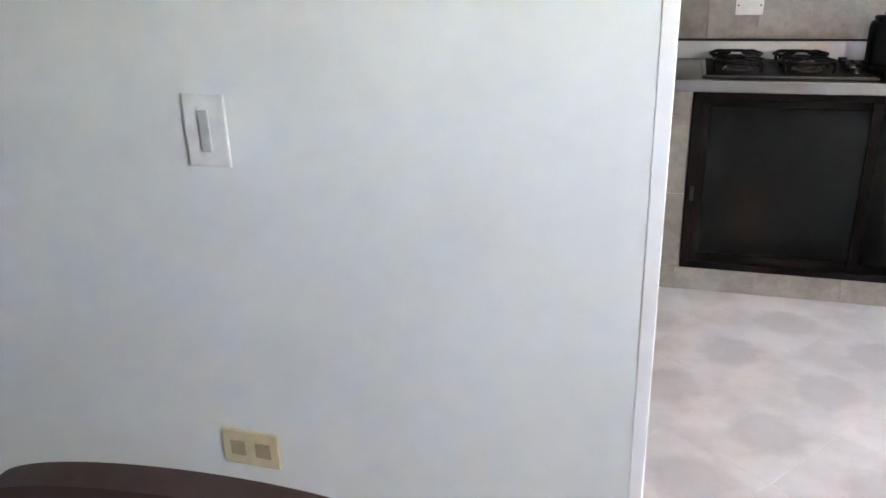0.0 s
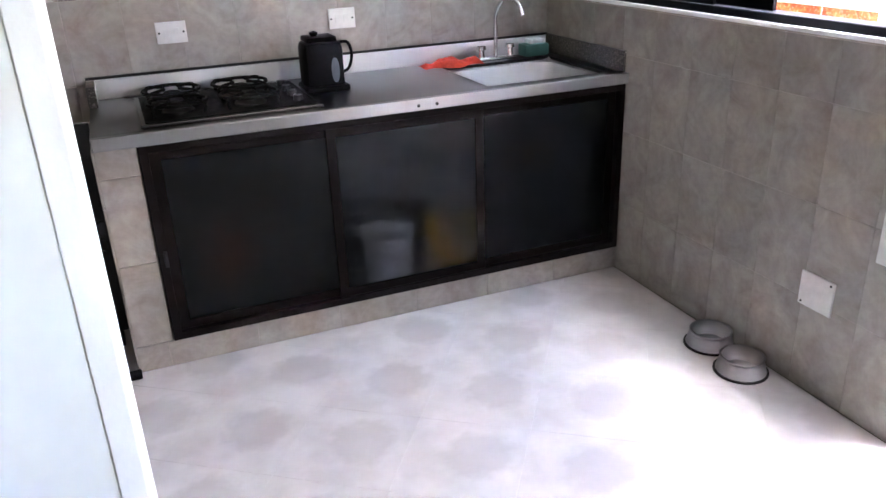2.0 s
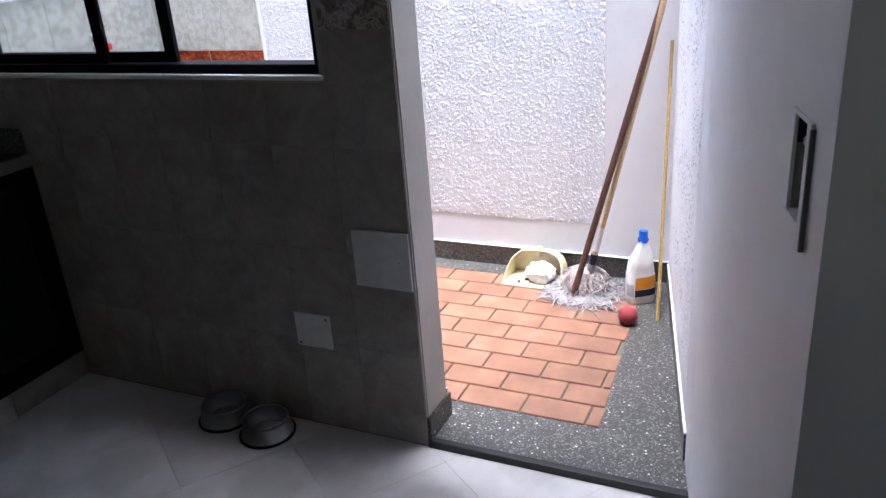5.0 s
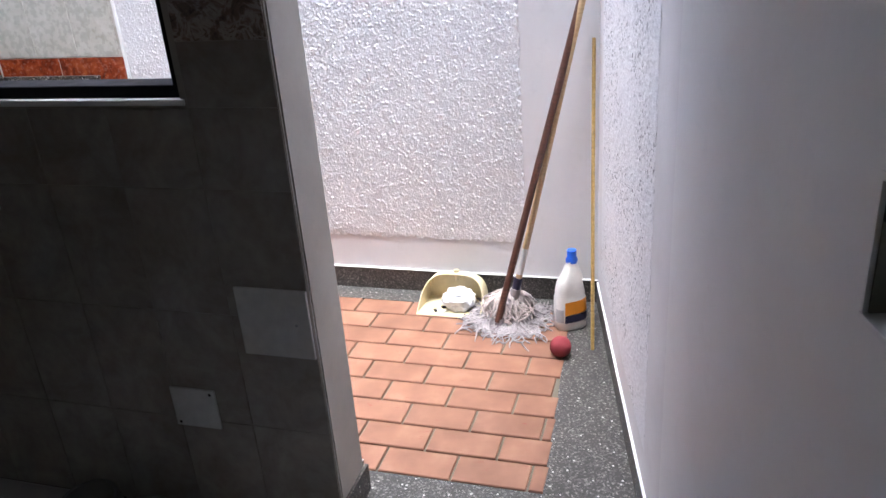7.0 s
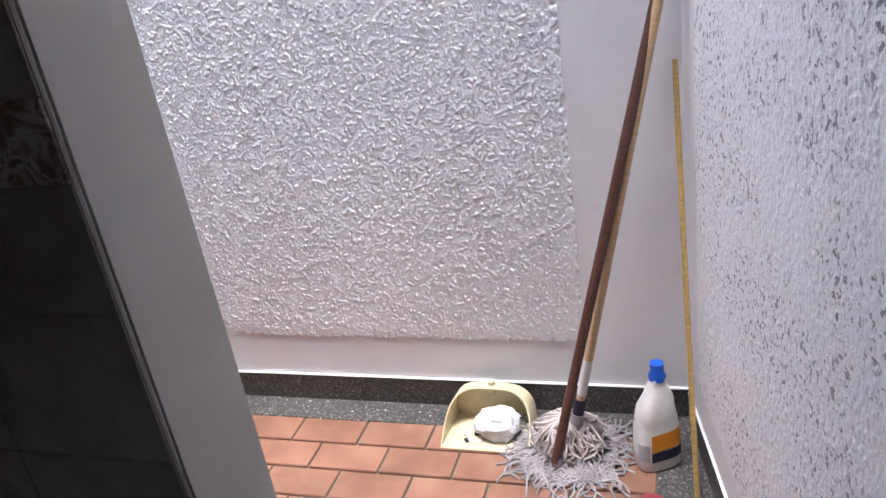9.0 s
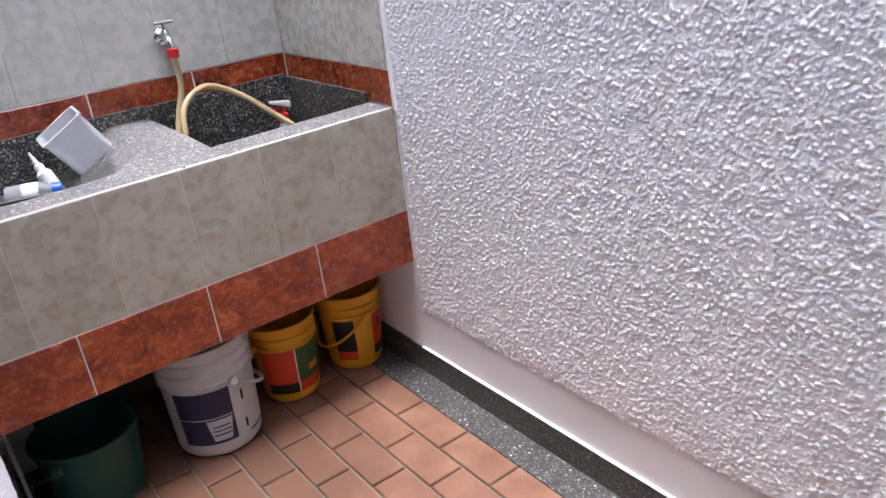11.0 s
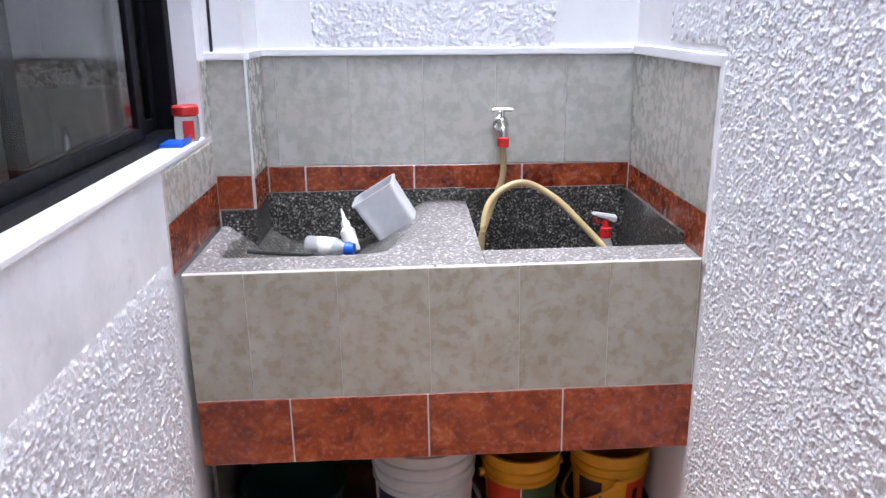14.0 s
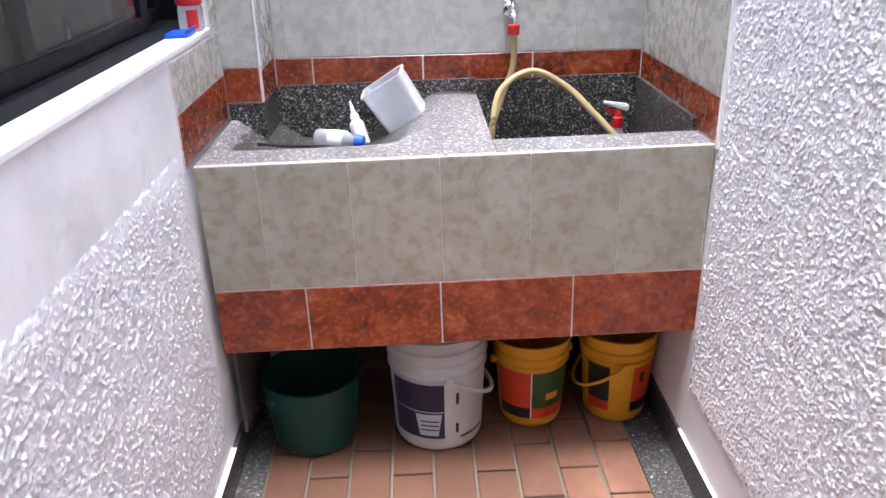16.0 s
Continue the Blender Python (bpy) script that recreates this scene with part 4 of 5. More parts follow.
# black lining strip stands in for the shaded gap
part("side_lining", boxes((-0.0465, -0.043, 0.036, 0.0895, -0.065, -0.001)), LABEL_BLACK, lock, "black strip standing in for the shaded gap above the plate")
part("tongue", boxes((-0.034, -0.006, 0.035, 0.05, -0.028, -0.006), bevel=0.002), LABEL_GREY, lock, "pale bent metal tongue")
txt = bpy.data.curves.new("letters", "FONT")
txt.body, txt.size, txt.extrude, txt.align_x, txt.align_y = "CERRADO", 0.018, 0.0004, "CENTER", "CENTER"
txt_ob = new("letters_source", txt)
bpy.context.view_layer.update()
txt_mesh = bpy.data.meshes.new_from_object(txt_ob.evaluated_get(bpy.context.evaluated_depsgraph_get()))
bpy.data.objects.remove(txt_ob)
txt_mesh.materials.clear()
txt_mesh.materials.append(LABEL_BLACK)
letters = new("letters", txt_mesh)
letters.parent = lock
letters.matrix_local = pose(0.01, -0.03, -0.0255, 0, 0, 90)

# ---- patio: the laundry sink ----
sink = thing("laundry_sink", "tiled concrete laundry sink with terrazzo washboard and tank", "sink", pose(0.0113, 0, 0, 0, -0.75, 0))
ST = 0.862   # rim height at the west end
part("front_panel", boxes((0.016, 1.168, -0.0035, 0.085, 0.393, ST - 0.004)), GROUT, sink, "pale grouted front")
# dark underside and added slabs put the shade below the sink into colour
part("underside", boxes((0.016, 1.168, 0.085, 0.61, 0.388, 0.45)), CARCASS, sink, "underside with its shade put into the dark colour")
part("shade_back", boxes((0.014, 1.14, 0.585, 0.6, 0.012, 0.39)), SINK_SHADE, sink, "dark slab standing in for the shade under the sink")
part("shade_side", boxes((0.014, 0.022, 0.06, 0.585, 0.115, 0.39)), SINK_SHADE, sink, "dark slab standing in for the shade under the sink")
part("front_lip", boxes((0.014, 1.168, -0.0045, 0.003, ST - 0.003, ST + 0.0005), bevel=0.001), GROUT, sink, "pale chipped edge strip")


def bowl_depth(x, y):
    """The scooped washing bowl on the west side: depth below the rim."""
    if y < 0.105:
        return 0.0
    right = 0.47 + 0.085 * min(1, (y - 0.105) / 0.3)
    if x > right or x < 0.03:
        return 0.0
    q = (x - 0.03) / (right - 0.03)
    across = math.sin(math.pi * min(1, q ** 0.85)) ** 1.2
    front = min(1, (y - 0.105) / 0.10)
    front = front * front * (3 - 2 * front)
    return 0.105 * across * front + 0.02 * min(1, (y - 0.105) / 0.5) * math.sin(math.pi * q)


TX0, TX1, TY0 = 0.675, 1.145, 0.115


def basin_grid(x0, x1, y0, y1, nx, ny, fn):
    bm = bmesh.new()
    rows = [[bm.verts.new((x0 + (x1 - x0) * i / nx, y0 + (y1 - y0) * j / ny, ST - fn(x0 + (x1 - x0) * i / nx, y0 + (y1 - y0) * j / ny))) for i in range(nx + 1)] for j in range(ny + 1)]
    for j in range(ny):
        for i in range(nx):
            bm.faces.new((rows[j][i], rows[j][i + 1], rows[j + 1][i + 1], rows[j + 1][i]))
    return bm


def wash_area(x, y):
    d = bowl_depth(x, y)
    hump = 0.012 * math.exp(-((x - 0.6) / 0.08) ** 2) * min(1, max(0, (y - 0.1) / 0.2))
    return d - hump


top = part("washboard", basin_grid(0.014, TX0, 0.008, 0.61, 66, 60, wash_area), TERRAZZO_WORN, sink, "worn pale terrazzo washboard", True)
top.data.materials.append(TERRAZZO_WET_SHADED)
# deeper faces take the dark copy, which paints in the hollow's shade
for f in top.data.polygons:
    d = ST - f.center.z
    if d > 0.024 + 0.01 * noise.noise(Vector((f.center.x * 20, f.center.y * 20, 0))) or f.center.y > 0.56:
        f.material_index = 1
part("tank_rim", boxes((TX0 + 0.001, 1.168, 0.008, TY0, ST - 0.05, ST), bevel=0.004), TERRAZZO_WORN, sink, "worn terrazzo rim")
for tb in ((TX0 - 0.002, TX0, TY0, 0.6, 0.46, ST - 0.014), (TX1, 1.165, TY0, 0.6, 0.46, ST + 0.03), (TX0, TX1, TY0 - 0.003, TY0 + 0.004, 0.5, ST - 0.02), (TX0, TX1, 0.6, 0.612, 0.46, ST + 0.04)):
    part("tank_wall", boxes(tb), TERRAZZO_WET_SHADED, sink, "wet terrazzo with the tank's shade in its dark colour")
part("tank_floor", boxes((TX0, TX1, TY0, 0.6, 0.455, 0.5)), TERRAZZO_WET_SHADED, sink, "wet terrazzo with the tank's shade in its dark colour")
part("back_strip", boxes((0.1, TX0, 0.598, 0.612, ST - 0.1, ST + 0.045), (0.012, 0.104, 0.405, 0.419, ST - 0.14, ST + 0.042), (0.09, 0.104, 0.419, 0.6, ST - 0.14, ST + 0.042)), TERRAZZO_WET_SHADED, sink, "dark terrazzo strip under the tiles")
part("chip", lathe(bmesh.new(), [(0, 0), (0.009, 0), (0.006, 0.003), (0, 0.004)], 9), LABEL_BLACK, sink, "dark chip in the edge").matrix_local = pose(0.563, -0.001, ST - 0.006, 90, 0, 0)

# garden tap with a hose
faucet = thing("wall_faucet", "chrome wall tap with a red collar over the sink tank", "faucet", pose(0.775, YB - 0.007, 1.1))
bm = bmesh.new()
tube(bm, curve_points([(0, 0.0, 0), (0, -0.04, 0), (0, -0.065, -0.008), (0, -0.072, -0.03)], 6), 0.011, 14)
part("body", bm, CHROME, faucet, "", True)
part("flange", lathe(bmesh.new(), [(0, 0), (0.024, 0), (0.02, 0.006), (0.011, 0.01)], 20), CHROME, faucet, "", True).matrix_local = pose(0, 0, 0, 90, 0, 0)
part("stem", lathe(bmesh.new(), [(0.013, -0.005), (0.013, 0.018), (0.008, 0.022), (0.006, 0.042), (0, 0.042)], 16, (0, -0.045)), CHROME, faucet, "", True)
bm = bmesh.new()
tube(bm, [(-0.028, -0.045, 0.044), (0.028, -0.045, 0.044)], 0.006, 10)
part("tee_handle", bm, CHROME, faucet, "", True)
part("collar", lathe(bmesh.new(), [(0, -0.055), (0.016, -0.055), (0.017, -0.03), (0.012, -0.028)], 18, (0, -0.072)), PLASTIC_RED, faucet, "red hose collar", True)
hose = thing("hose", "yellowed clear hose arching over the sink tank", "hose", pose(0.775, 0.536, 0))
bm = bmesh.new()
tube(bm, curve_points([(0, 0, 1.05), (0.0, 0.0, 0.96), (-0.03, -0.01, 0.88), (-0.065, -0.05, 0.79), (-0.08, -0.1, 0.68), (-0.078, -0.14, 0.645), (-0.076, -0.16, 0.72), (-0.073, -0.165, 0.83), (-0.045, -0.12, 0.92), (0.04, -0.086, 0.96),
                       (0.13, -0.1, 0.92), (0.2, -0.15, 0.855), (0.26, -0.2, 0.79), (0.3, -0.22, 0.72)], 8), 0.009, 12)
part("tube", bm, HOSE, hose, "", True)
spray = thing("spray_bottle", "spray bottle with red collar and white head in the tank", "bottle", pose(1.075, 0.525, 0.512))
part("bottle_body", lathe(bmesh.new(), [(0, 0), (0.034, 0), (0.036, 0.006), (0.036, 0.2), (0.016, 0.265), (0.014, 0.275)], 24), PLASTIC_CLEAR, spray, "", True)
part("collar", lathe(bmesh.new(), [(0, 0.268), (0.017, 0.268), (0.017, 0.296), (0.011, 0.299), (0.009, 0.32), (0, 0.32)], 20), PLASTIC_RED, spray, "red screw collar", True)
bm = boxes((-0.045, 0.03, -0.011, 0.011, -0.011, 0.011))
for v in bm.verts:
    if v.co.x < 0:
        v.co.z = 0.009 + 0.35 * v.co.z
        v.co.y *= 0.7
bmesh.ops.bevel(bm, geom=list(bm.edges), offset=0.004, segments=2, affect="EDGES")
part("spray_head", bm, PLASTIC_WHITE, spray, "white spray head", True).matrix_local = pose(0, 0, 0.326, 0, 8, 0)
bm = bmesh.new()
tube(bm, curve_points([(-0.012, 0, 0.318), (-0.024, 0, 0.31), (-0.036, 0, 0.326)], 5), 0.005, 8)
part("trigger", bm, PLASTIC_RED, spray, "red trigger", True)

# loose things in the washing bowl
cont = thing("plastic_container", "translucent milky plastic container tipped on its side", "container", pose(0.494, 0.508, 0.8, 3, -32, -4))
bm = bmesh.new()
rings = []
for inset, z in ((0.008, 0.0), (0.0, 0.006), (-0.003, 0.152), (-0.007, 0.152), (-0.007, 0.158), (0.0, 0.158), (0.004, 0.008)):
    ring = []
    hw, hd = 0.06 - inset, 0.05 - inset
    for sx_, sy_, a0 in ((1, 1, 0), (-1, 1, 90), (-1, -1, 180), (1, -1, 270)):
        for s in range(5):
            an = radians(a0 + 22.5 * s)
            ring.append(bm.verts.new((sx_ * (hw - 0.014) + 0.014 * math.cos(an), sy_ * (hd - 0.014) + 0.014 * math.sin(an), z)))
    rings.append(ring)
for a, b in zip(rings, rings[1:]):
    for k in range(20):
        bm.faces.new((a[k], a[(k + 1) % 20], b[(k + 1) % 20], b[k]))
bm.faces.new(rings[0][::-1])
bm.faces.new(rings[-1])
part("shell", bm, plain("frosted_plastic", (0.92, 0.93, 0.95), 0.3, 0, 0.6, 1.25), cont, "", True)
glue = thing("glue_bottle", "small white squeeze bottle with a pointed nozzle", "bottle", pose(0.352, 0.45, 0.772, -22, -16, 0))
part("bottle_body", lathe(bmesh.new(), [(0, 0), (0.02, 0), (0.022, 0.004), (0.021, 0.06), (0.012, 0.07), (0.012, 0.076)], 22), PLASTIC_WHITE, glue, "", True)
part("nozzle", lathe(bmesh.new(), [(0.013, 0.076), (0.012, 0.086), (0.007, 0.09), (0.0025, 0.125), (0, 0.125)], 16), PLASTIC_WHITE, glue, "", True)
lying = thing("lying_bottle", "clear plastic bottle with white label and blue cap lying down", "bottle", pose(0.228, 0.43, 0.80, 0, 92, -14))
part("bottle_body", lathe(bmesh.new(), [(0, 0), (0.022, 0), (0.026, 0.006), (0.026, 0.085), (0.014, 0.105), (0.013, 0.112)], 24), PLASTIC_CLEAR, lying, "", True)
part("label", lathe(bmesh.new(), [(0.0268, 0.04), (0.0268, 0.08)], 24), PLASTIC_WHITE, lying, "white label", True)
part("cap", lathe(bmesh.new(), [(0.0, 0.135), (0.016, 0.135), (0.018, 0.11), (0.0, 0.108)], 20), PLASTIC_BLUE, lying, "blue cap", True)
brush = thing("black_stick", "thin black plastic stick lying across the bowl rim", "stick", pose(0.12, 0.18, 0.858))
bm = bmesh.new()
tube(bm, curve_points([(0, 0, 0), (0.08, -0.01, -0.004), (0.17, -0.025, -0.006), (0.22, -0.03, -0.012)], 6), 0.0045, 8)
part("rod", bm, BLACK, brush, "", True)

# ---- buckets under the sink ----
def arc_patch(r0, r1, h, q0, q1, a0, a1, out=0.0016, taper=0.0):
    """A printed patch on a tapered bucket between two heights (shares of h) and two angles."""
    bm = bmesh.new()
    n = max(2, int(abs(a1 - a0) / 6))
    for q in (q0, q1):
        for k in range(n + 1):
            an = radians(a0 + (a1 - a0) * k / n + (taper * (1 - 2 * k / n) if q == q0 else 0))
            r = r0 + (r1 - r0) * q + out
            bm.verts.new((r * math.cos(an), r * math.sin(an), h * q))
    v = list(bm.verts)
    for k in range(n):
        bm.faces.new((v[k], v[k + 1], v[n + 2 + k], v[n + 1 + k]))
    return bm


def bucket(label, m, r0, r1, h, material, ribs, bail_side, bail_drop, toward):
    ob = thing("bucket", label, "bucket", m, "buckets under the laundry sink")
    prof = [(0, 0.004), (r0 - 0.026, 0.004), (r0 - 0.018, 0), (r0 - 0.007, 0.004), (r0 - 0.001, 0.012), (r0 + 0.002, 0.022)]
    rw = lambda z: r0 + (r1 - r0) * z / h
    for z in ribs:
        prof += [(rw(z - 0.004), z - 0.004), (rw(z) + 0.006, z), (rw(z) + 0.006, z + 0.004), (rw(z + 0.008), z + 0.008)]
    prof += [(r1, h - 0.008), (r1 + 0.006, h - 0.006), (r1 + 0.006, h), (r1 - 0.003, h), (r0 - 0.004, 0.01), (0, 0.01)]
    part("body", lathe(bmesh.new(), prof, 48), material, ob, "", True)
    z = ribs[0] if ribs else h - 0.03
    a = radians(bail_side)
    rr = rw(z) + 0.012
    ex, ey = rr * math.cos(a), rr * math.sin(a)
    for sgn in (1, -1):
        part("lug", lathe(bmesh.new(), [(0, -0.006), (0.012, -0.006), (0.012, 0.008), (0, 0.008)], 14), material, ob).matrix_local = Matrix.Translation((sgn * ex, sgn * ey, z)) @ facing((ex, ey, 0))
    px, py = -math.sin(a), math.cos(a)
    if px * toward < 0:
        px, py = -px, -py
    pts = []
    for k in range(21):
        u = math.pi * k / 20
        w = math.sin(u)
        bulge = rr + 0.008
        pts.append((ex * math.cos(u) + px * bulge * w, ey * math.cos(u) + py * bulge * w, z - bail_drop * w))
    bm = bmesh.new()
    tube(bm, pts, 0.0045 if material is not BUCKET_WHITE else 0.006, 8)
    part("bail", bm, CHROME if material is PLASTIC_GREEN else material, ob, "wire bail handle" if material is PLASTIC_GREEN else "plastic bail handle", True)
    return ob


green = bucket("dark green plastic bucket with a wire handle under the sink", pose(0.192, 0.165, ZP + 0.001), 0.11, 0.13, 0.212, PLASTIC_GREEN, (), 228, 0.09, -1)
white = bucket("white plastic paint bucket with a navy label", pose(0.535, 0.178, ZP + 0.001), 0.118, 0.134, 0.345, BUCKET_WHITE, (0.235, 0.27, 0.305), 281, 0.1, 1)
part("label", arc_patch(0.118, 0.134, 0.345, 0.14, 0.64, 205, 276), LABEL_NAVY, white, "navy label")
part("label_line", arc_patch(0.118, 0.134, 0.345, 0.385, 0.395, 206, 275, 0.0024), LABEL_GREY, white, "pale line")
part("label_block", arc_patch(0.118, 0.134, 0.345, 0.17, 0.37, 240, 273, 0.0026, 5), LABEL_GREY, white, "block of unreadable grey print")
for q in (0.22, 0.26, 0.30):
    part("print_line", arc_patch(0.118, 0.134, 0.345, q, q + 0.012, 246, 269, 0.0034), LABEL_NAVY, white, "line of unreadable print")
part("print_mark", arc_patch(0.118, 0.134, 0.345, 0.18, 0.27, 290, 294, 0.002), LABEL_BLACK, white, "dark print mark")
part("print_mark", arc_patch(0.118, 0.134, 0.345, 0.45, 0.55, 290, 294, 0.002), LABEL_BLACK, white, "dark print mark")
part("print_mark", arc_patch(0.118, 0.134, 0.345, 0.12, 0.14, 297, 340, 0.002), LABEL_BLACK, white, "dark print line")
PRINT_A = ((0.27, 0.7, 200, 262, LABEL_RED, "red label field"), (0.14, 0.27, 200, 262, LABEL_BLACK, "black label band"), (0.27, 0.7, 264, 340, LABEL_GREEN, "green label field"),
           (0.14, 0.27, 264, 340, LABEL_RED, "red label band"), (0.14, 0.7, 262, 264, PLASTIC_WHITE, "white dividing line"))
PRINT_B = ((0.28, 0.7, 205, 246, LABEL_BLACK, "dark label field"), (0.16, 0.28, 205, 246, LABEL_RED, "red label band"), (0.27, 0.7, 284, 340, LABEL_RED, "red label field"), (0.15, 0.27, 284, 340, LABEL_BLACK, "black label band"))
for x, y, prints, side, toward, lb in ((0.80, 0.232, PRINT_A, 12, -1, "yellow plastic paint bucket with a red and green label"),
                                       (1.045, 0.24, PRINT_B, 268, -1, "yellow plastic paint bucket with a red and black label")):
    b = bucket(lb, pose(x, y, ZP + 0.001), 0.085, 0.105, 0.272, PLASTIC_YELLOW, (0.2, 0.228), side, 0.1, toward)
    for q0, q1, a0, a1, mt, text in prints:
        part("label", arc_patch(0.085, 0.105, 0.272, q0, q1, a0, a1), mt, b, text)
    part("label_mark", arc_patch(0.085, 0.105, 0.272, 0.36, 0.44, 288, 312, 0.0026) if toward and side == 12 else arc_patch(0.085, 0.105, 0.272, 0.5, 0.62, 296, 306, 0.0026), LABEL_ORANGE if side == 12 else LABEL_BLACK, b, "small unreadable print")

# ---- patio: cleaning things in the corner ----
pan = thing("dustpan", "beige plastic dustpan standing open against the skirting", "dustpan", pose(1.055, -1.345, ZP, 0, 0, -91))
bm = bmesh.new()
shells = []
for off in (0.0, 0.003):
    rows = []
    for k in range(33):
        a = math.pi * k / 32
        x = (0.125 - off) * math.copysign(abs(math.cos(a)) ** 0.6, math.cos(a))
        z = (0.118 - off) * math.sin(a) ** 0.65 + 0.002
        yf = -0.1 + 0.128 * (z / 0.12) ** 0.9
        rows.append([bm.verts.new((x * (1 - 0.05 * s / 5), yf + (0.062 - off - yf) * s / 5, z * (1 - 0.03 * s / 5))) for s in range(6)])
    for p, q in zip(rows, rows[1:]):
        for s in range(5):
            bm.faces.new((p[s], q[s], q[s + 1], p[s + 1]))
    bm.faces.new([r[5] for r in rows])
    shells.append(rows)
for k in range(32):
    bm.faces.new((shells[0][k][0], shells[0][k + 1][0], shells[1][k + 1][0], shells[1][k][0]))
part("hood", bm, PLASTIC_BEIGE, pan, "rounded scoop", True)
part("floor_plate", boxes((-0.125, 0.125, -0.1, 0.06, 0.001, 0.004), bevel=0.001), PLASTIC_BEIGE, pan)
bm = bmesh.new()
tube(bm, [(0, 0.045, 0.085), (0, 0.05, 0.128)], 0.011, 12)
part("socket", bm, PLASTIC_BEIGE, pan, "handle socket", True)
rag = thing("rag", "crumpled white rag lying in the dustpan", "rag", pose(1.03, -1.37, ZP + 0.005))
bm = bmesh.new()
bmesh.ops.create_icosphere(bm, subdivisions=4, radius=1)
for v in bm.verts:
    d = v.co.normalized()
    r = 0.055 * (1 + 0.28 * noise.noise(d * 2.3 + Vector((4, 1, 0))) + 0.14 * noise.noise(d * 6))
    v.co = Vector((d.x * r * 0.9, d.y * r * 1.15, max(0.0, 0.035 + d.z * r * 0.85)))
part("cloth", bm, CLOTH_WHITE, rag, "", True)
for k in range(5):
    px, py = 1.0 + 0.02 * math.cos(k * 2.1), -1.275 - 0.012 * k
    crumb = thing("litter_scrap", "small dark and pale scrap in the dustpan" if k == 0 else "small scrap of litter in the dustpan", "litter", pose(px, py, ZP + 0.005, 0, 0, 40 * k), "litter scraps")
    part("scrap", boxes((-0.009, 0.009, -0.006, 0.006, 0, 0.004), bevel=0.001), LABEL_BLACK if k % 2 else PLASTIC_WHITE, crumb)

mop = thing("mop", "grey cotton string mop with a pale wooden handle and blue ferrule", "mop", pose(0.985, -1.575, ZP))
rng = random.Random(5)
bm = bmesh.new()
for k in range(520):
    a = rng.uniform(0, 2 * math.pi)
    r = 0.055 * math.sqrt(rng.random())
    x, y, z = r * math.cos(a), r * math.sin(a), rng.uniform(0.03, 0.075)
    head = a + rng.gauss(0, 0.5)
    pts = [(0.35 * x, 0.35 * y, 0.085), (x, y, z)]
    for s in range(rng.randint(4, 8)):
        head += rng.gauss(0, 0.95)
        x, y = x + 0.024 * math.cos(head) - 0.003, y + 0.026 * math.sin(head)
        z = max(rng.uniform(0.003, 0.012), z * 0.55)
        pts.append((min(x, 0.13), y, z))
    tube(bm, curve_points(pts, 2), 0.0028, 5, False)
strands = part("string", bm, COTTON, mop, "tangled grey cotton strands", True)
strands["kind"] = "stuff"
bm = bmesh.new()
for k in range(240):
    a = 2 * math.pi * k / 240 + rng.uniform(-0.2, 0.2)
    r, q, lift = rng.uniform(0.035, 0.088), rng.gauss(0, 0.28), rng.uniform(0.0, 0.03)
    tube(bm, curve_points([(0.012 * math.cos(a), 0.012 * math.sin(a), 0.112), (r * 0.6 * math.cos(a + q), r * 0.7 * math.sin(a + q), 0.085 + lift * 0.6), (r * math.cos(a - q), r * 1.2 * math.sin(a - q), 0.04 + lift),
                           (r * 0.95 * math.cos(a + 2 * q), r * 1.1 * math.sin(a + 2 * q), 0.012 + lift * 0.5)], 4), 0.0026, 5, False)
knot = part("mop_head", bm, COTTON_PALE, mop, "bound cotton head", True)
knot["kind"] = "stuff"
foot, head_ = Vector((-0.015, -0.022, 0.09)), Vector((0.11, -0.295, 1.28))
d = (head_ - foot).normalized()
bm = bmesh.new()
tube(bm, [foot + d * s for s in (0.06, 0.1, 0.4, 0.8, 1.2)], 0.0115, 14)
part("handle", bm, WOOD_PALE, mop, "", True)
bm = bmesh.new()
tube(bm, [foot + d * 0.04, foot + d * 0.085], 0.0155, 14)
part("ferrule", bm, LABEL_NAVY, mop, "dark blue ferrule", True)
bm = bmesh.new()
tube(bm, [foot, foot + d * 0.042], 0.018, 14)
part("socket", bm, COTTON, mop, "", True)
bm = bmesh.new()
tube(bm, [foot + d * 0.1, foot + d * 0.2], 0.0123, 14)
part("paper_band", bm, PLASTIC_WHITE, mop, "worn white paper band", True)

pole = thing("broom_pole", "dark brown broom pole leaning upside down into the corner", "pole", pose(0.90, -1.55, ZP))
pe = Vector((0.225, -0.34, 1.33))
bm = bmesh.new()
tube(bm, [pe * (s / 8) + Vector((0, 0, 0.03)) for s in range(0, 9)], 0.0125, 14)
part("shaft", bm, WOOD_DARK, pole, "", True)
bm = bmesh.new()
tube(bm, [(0, 0, 0.0), pe * 0.03 + Vector((0, 0, 0.0))], 0.0155, 14)
part("cap", bm, plain("grey_rubber", (0.22, 0.19, 0.2), 0.7), pole, "grey rubber cap", True)

stick = thing("bamboo_stick", "thin yellow bamboo stick leaning against the slanting wall", "stick", pose(0.81, -1.897, ZP))
bm = bmesh.new()
tube(bm, curve_points([(0, 0, 0.0), (0.11, 0.013, 0.33), (0.215, 0.024, 0.66), (0.315, 0.034, 0.985)], 5), 0.0065, 10)
part("cane", bm, BAMBOO, stick, "", True)

bottle = thing("bleach_bottle", "white plastic bleach bottle with blue cap and printed label", "bottle", pose(0.965, -1.80, ZP, 0, 0, -62))
bm = bmesh.new()
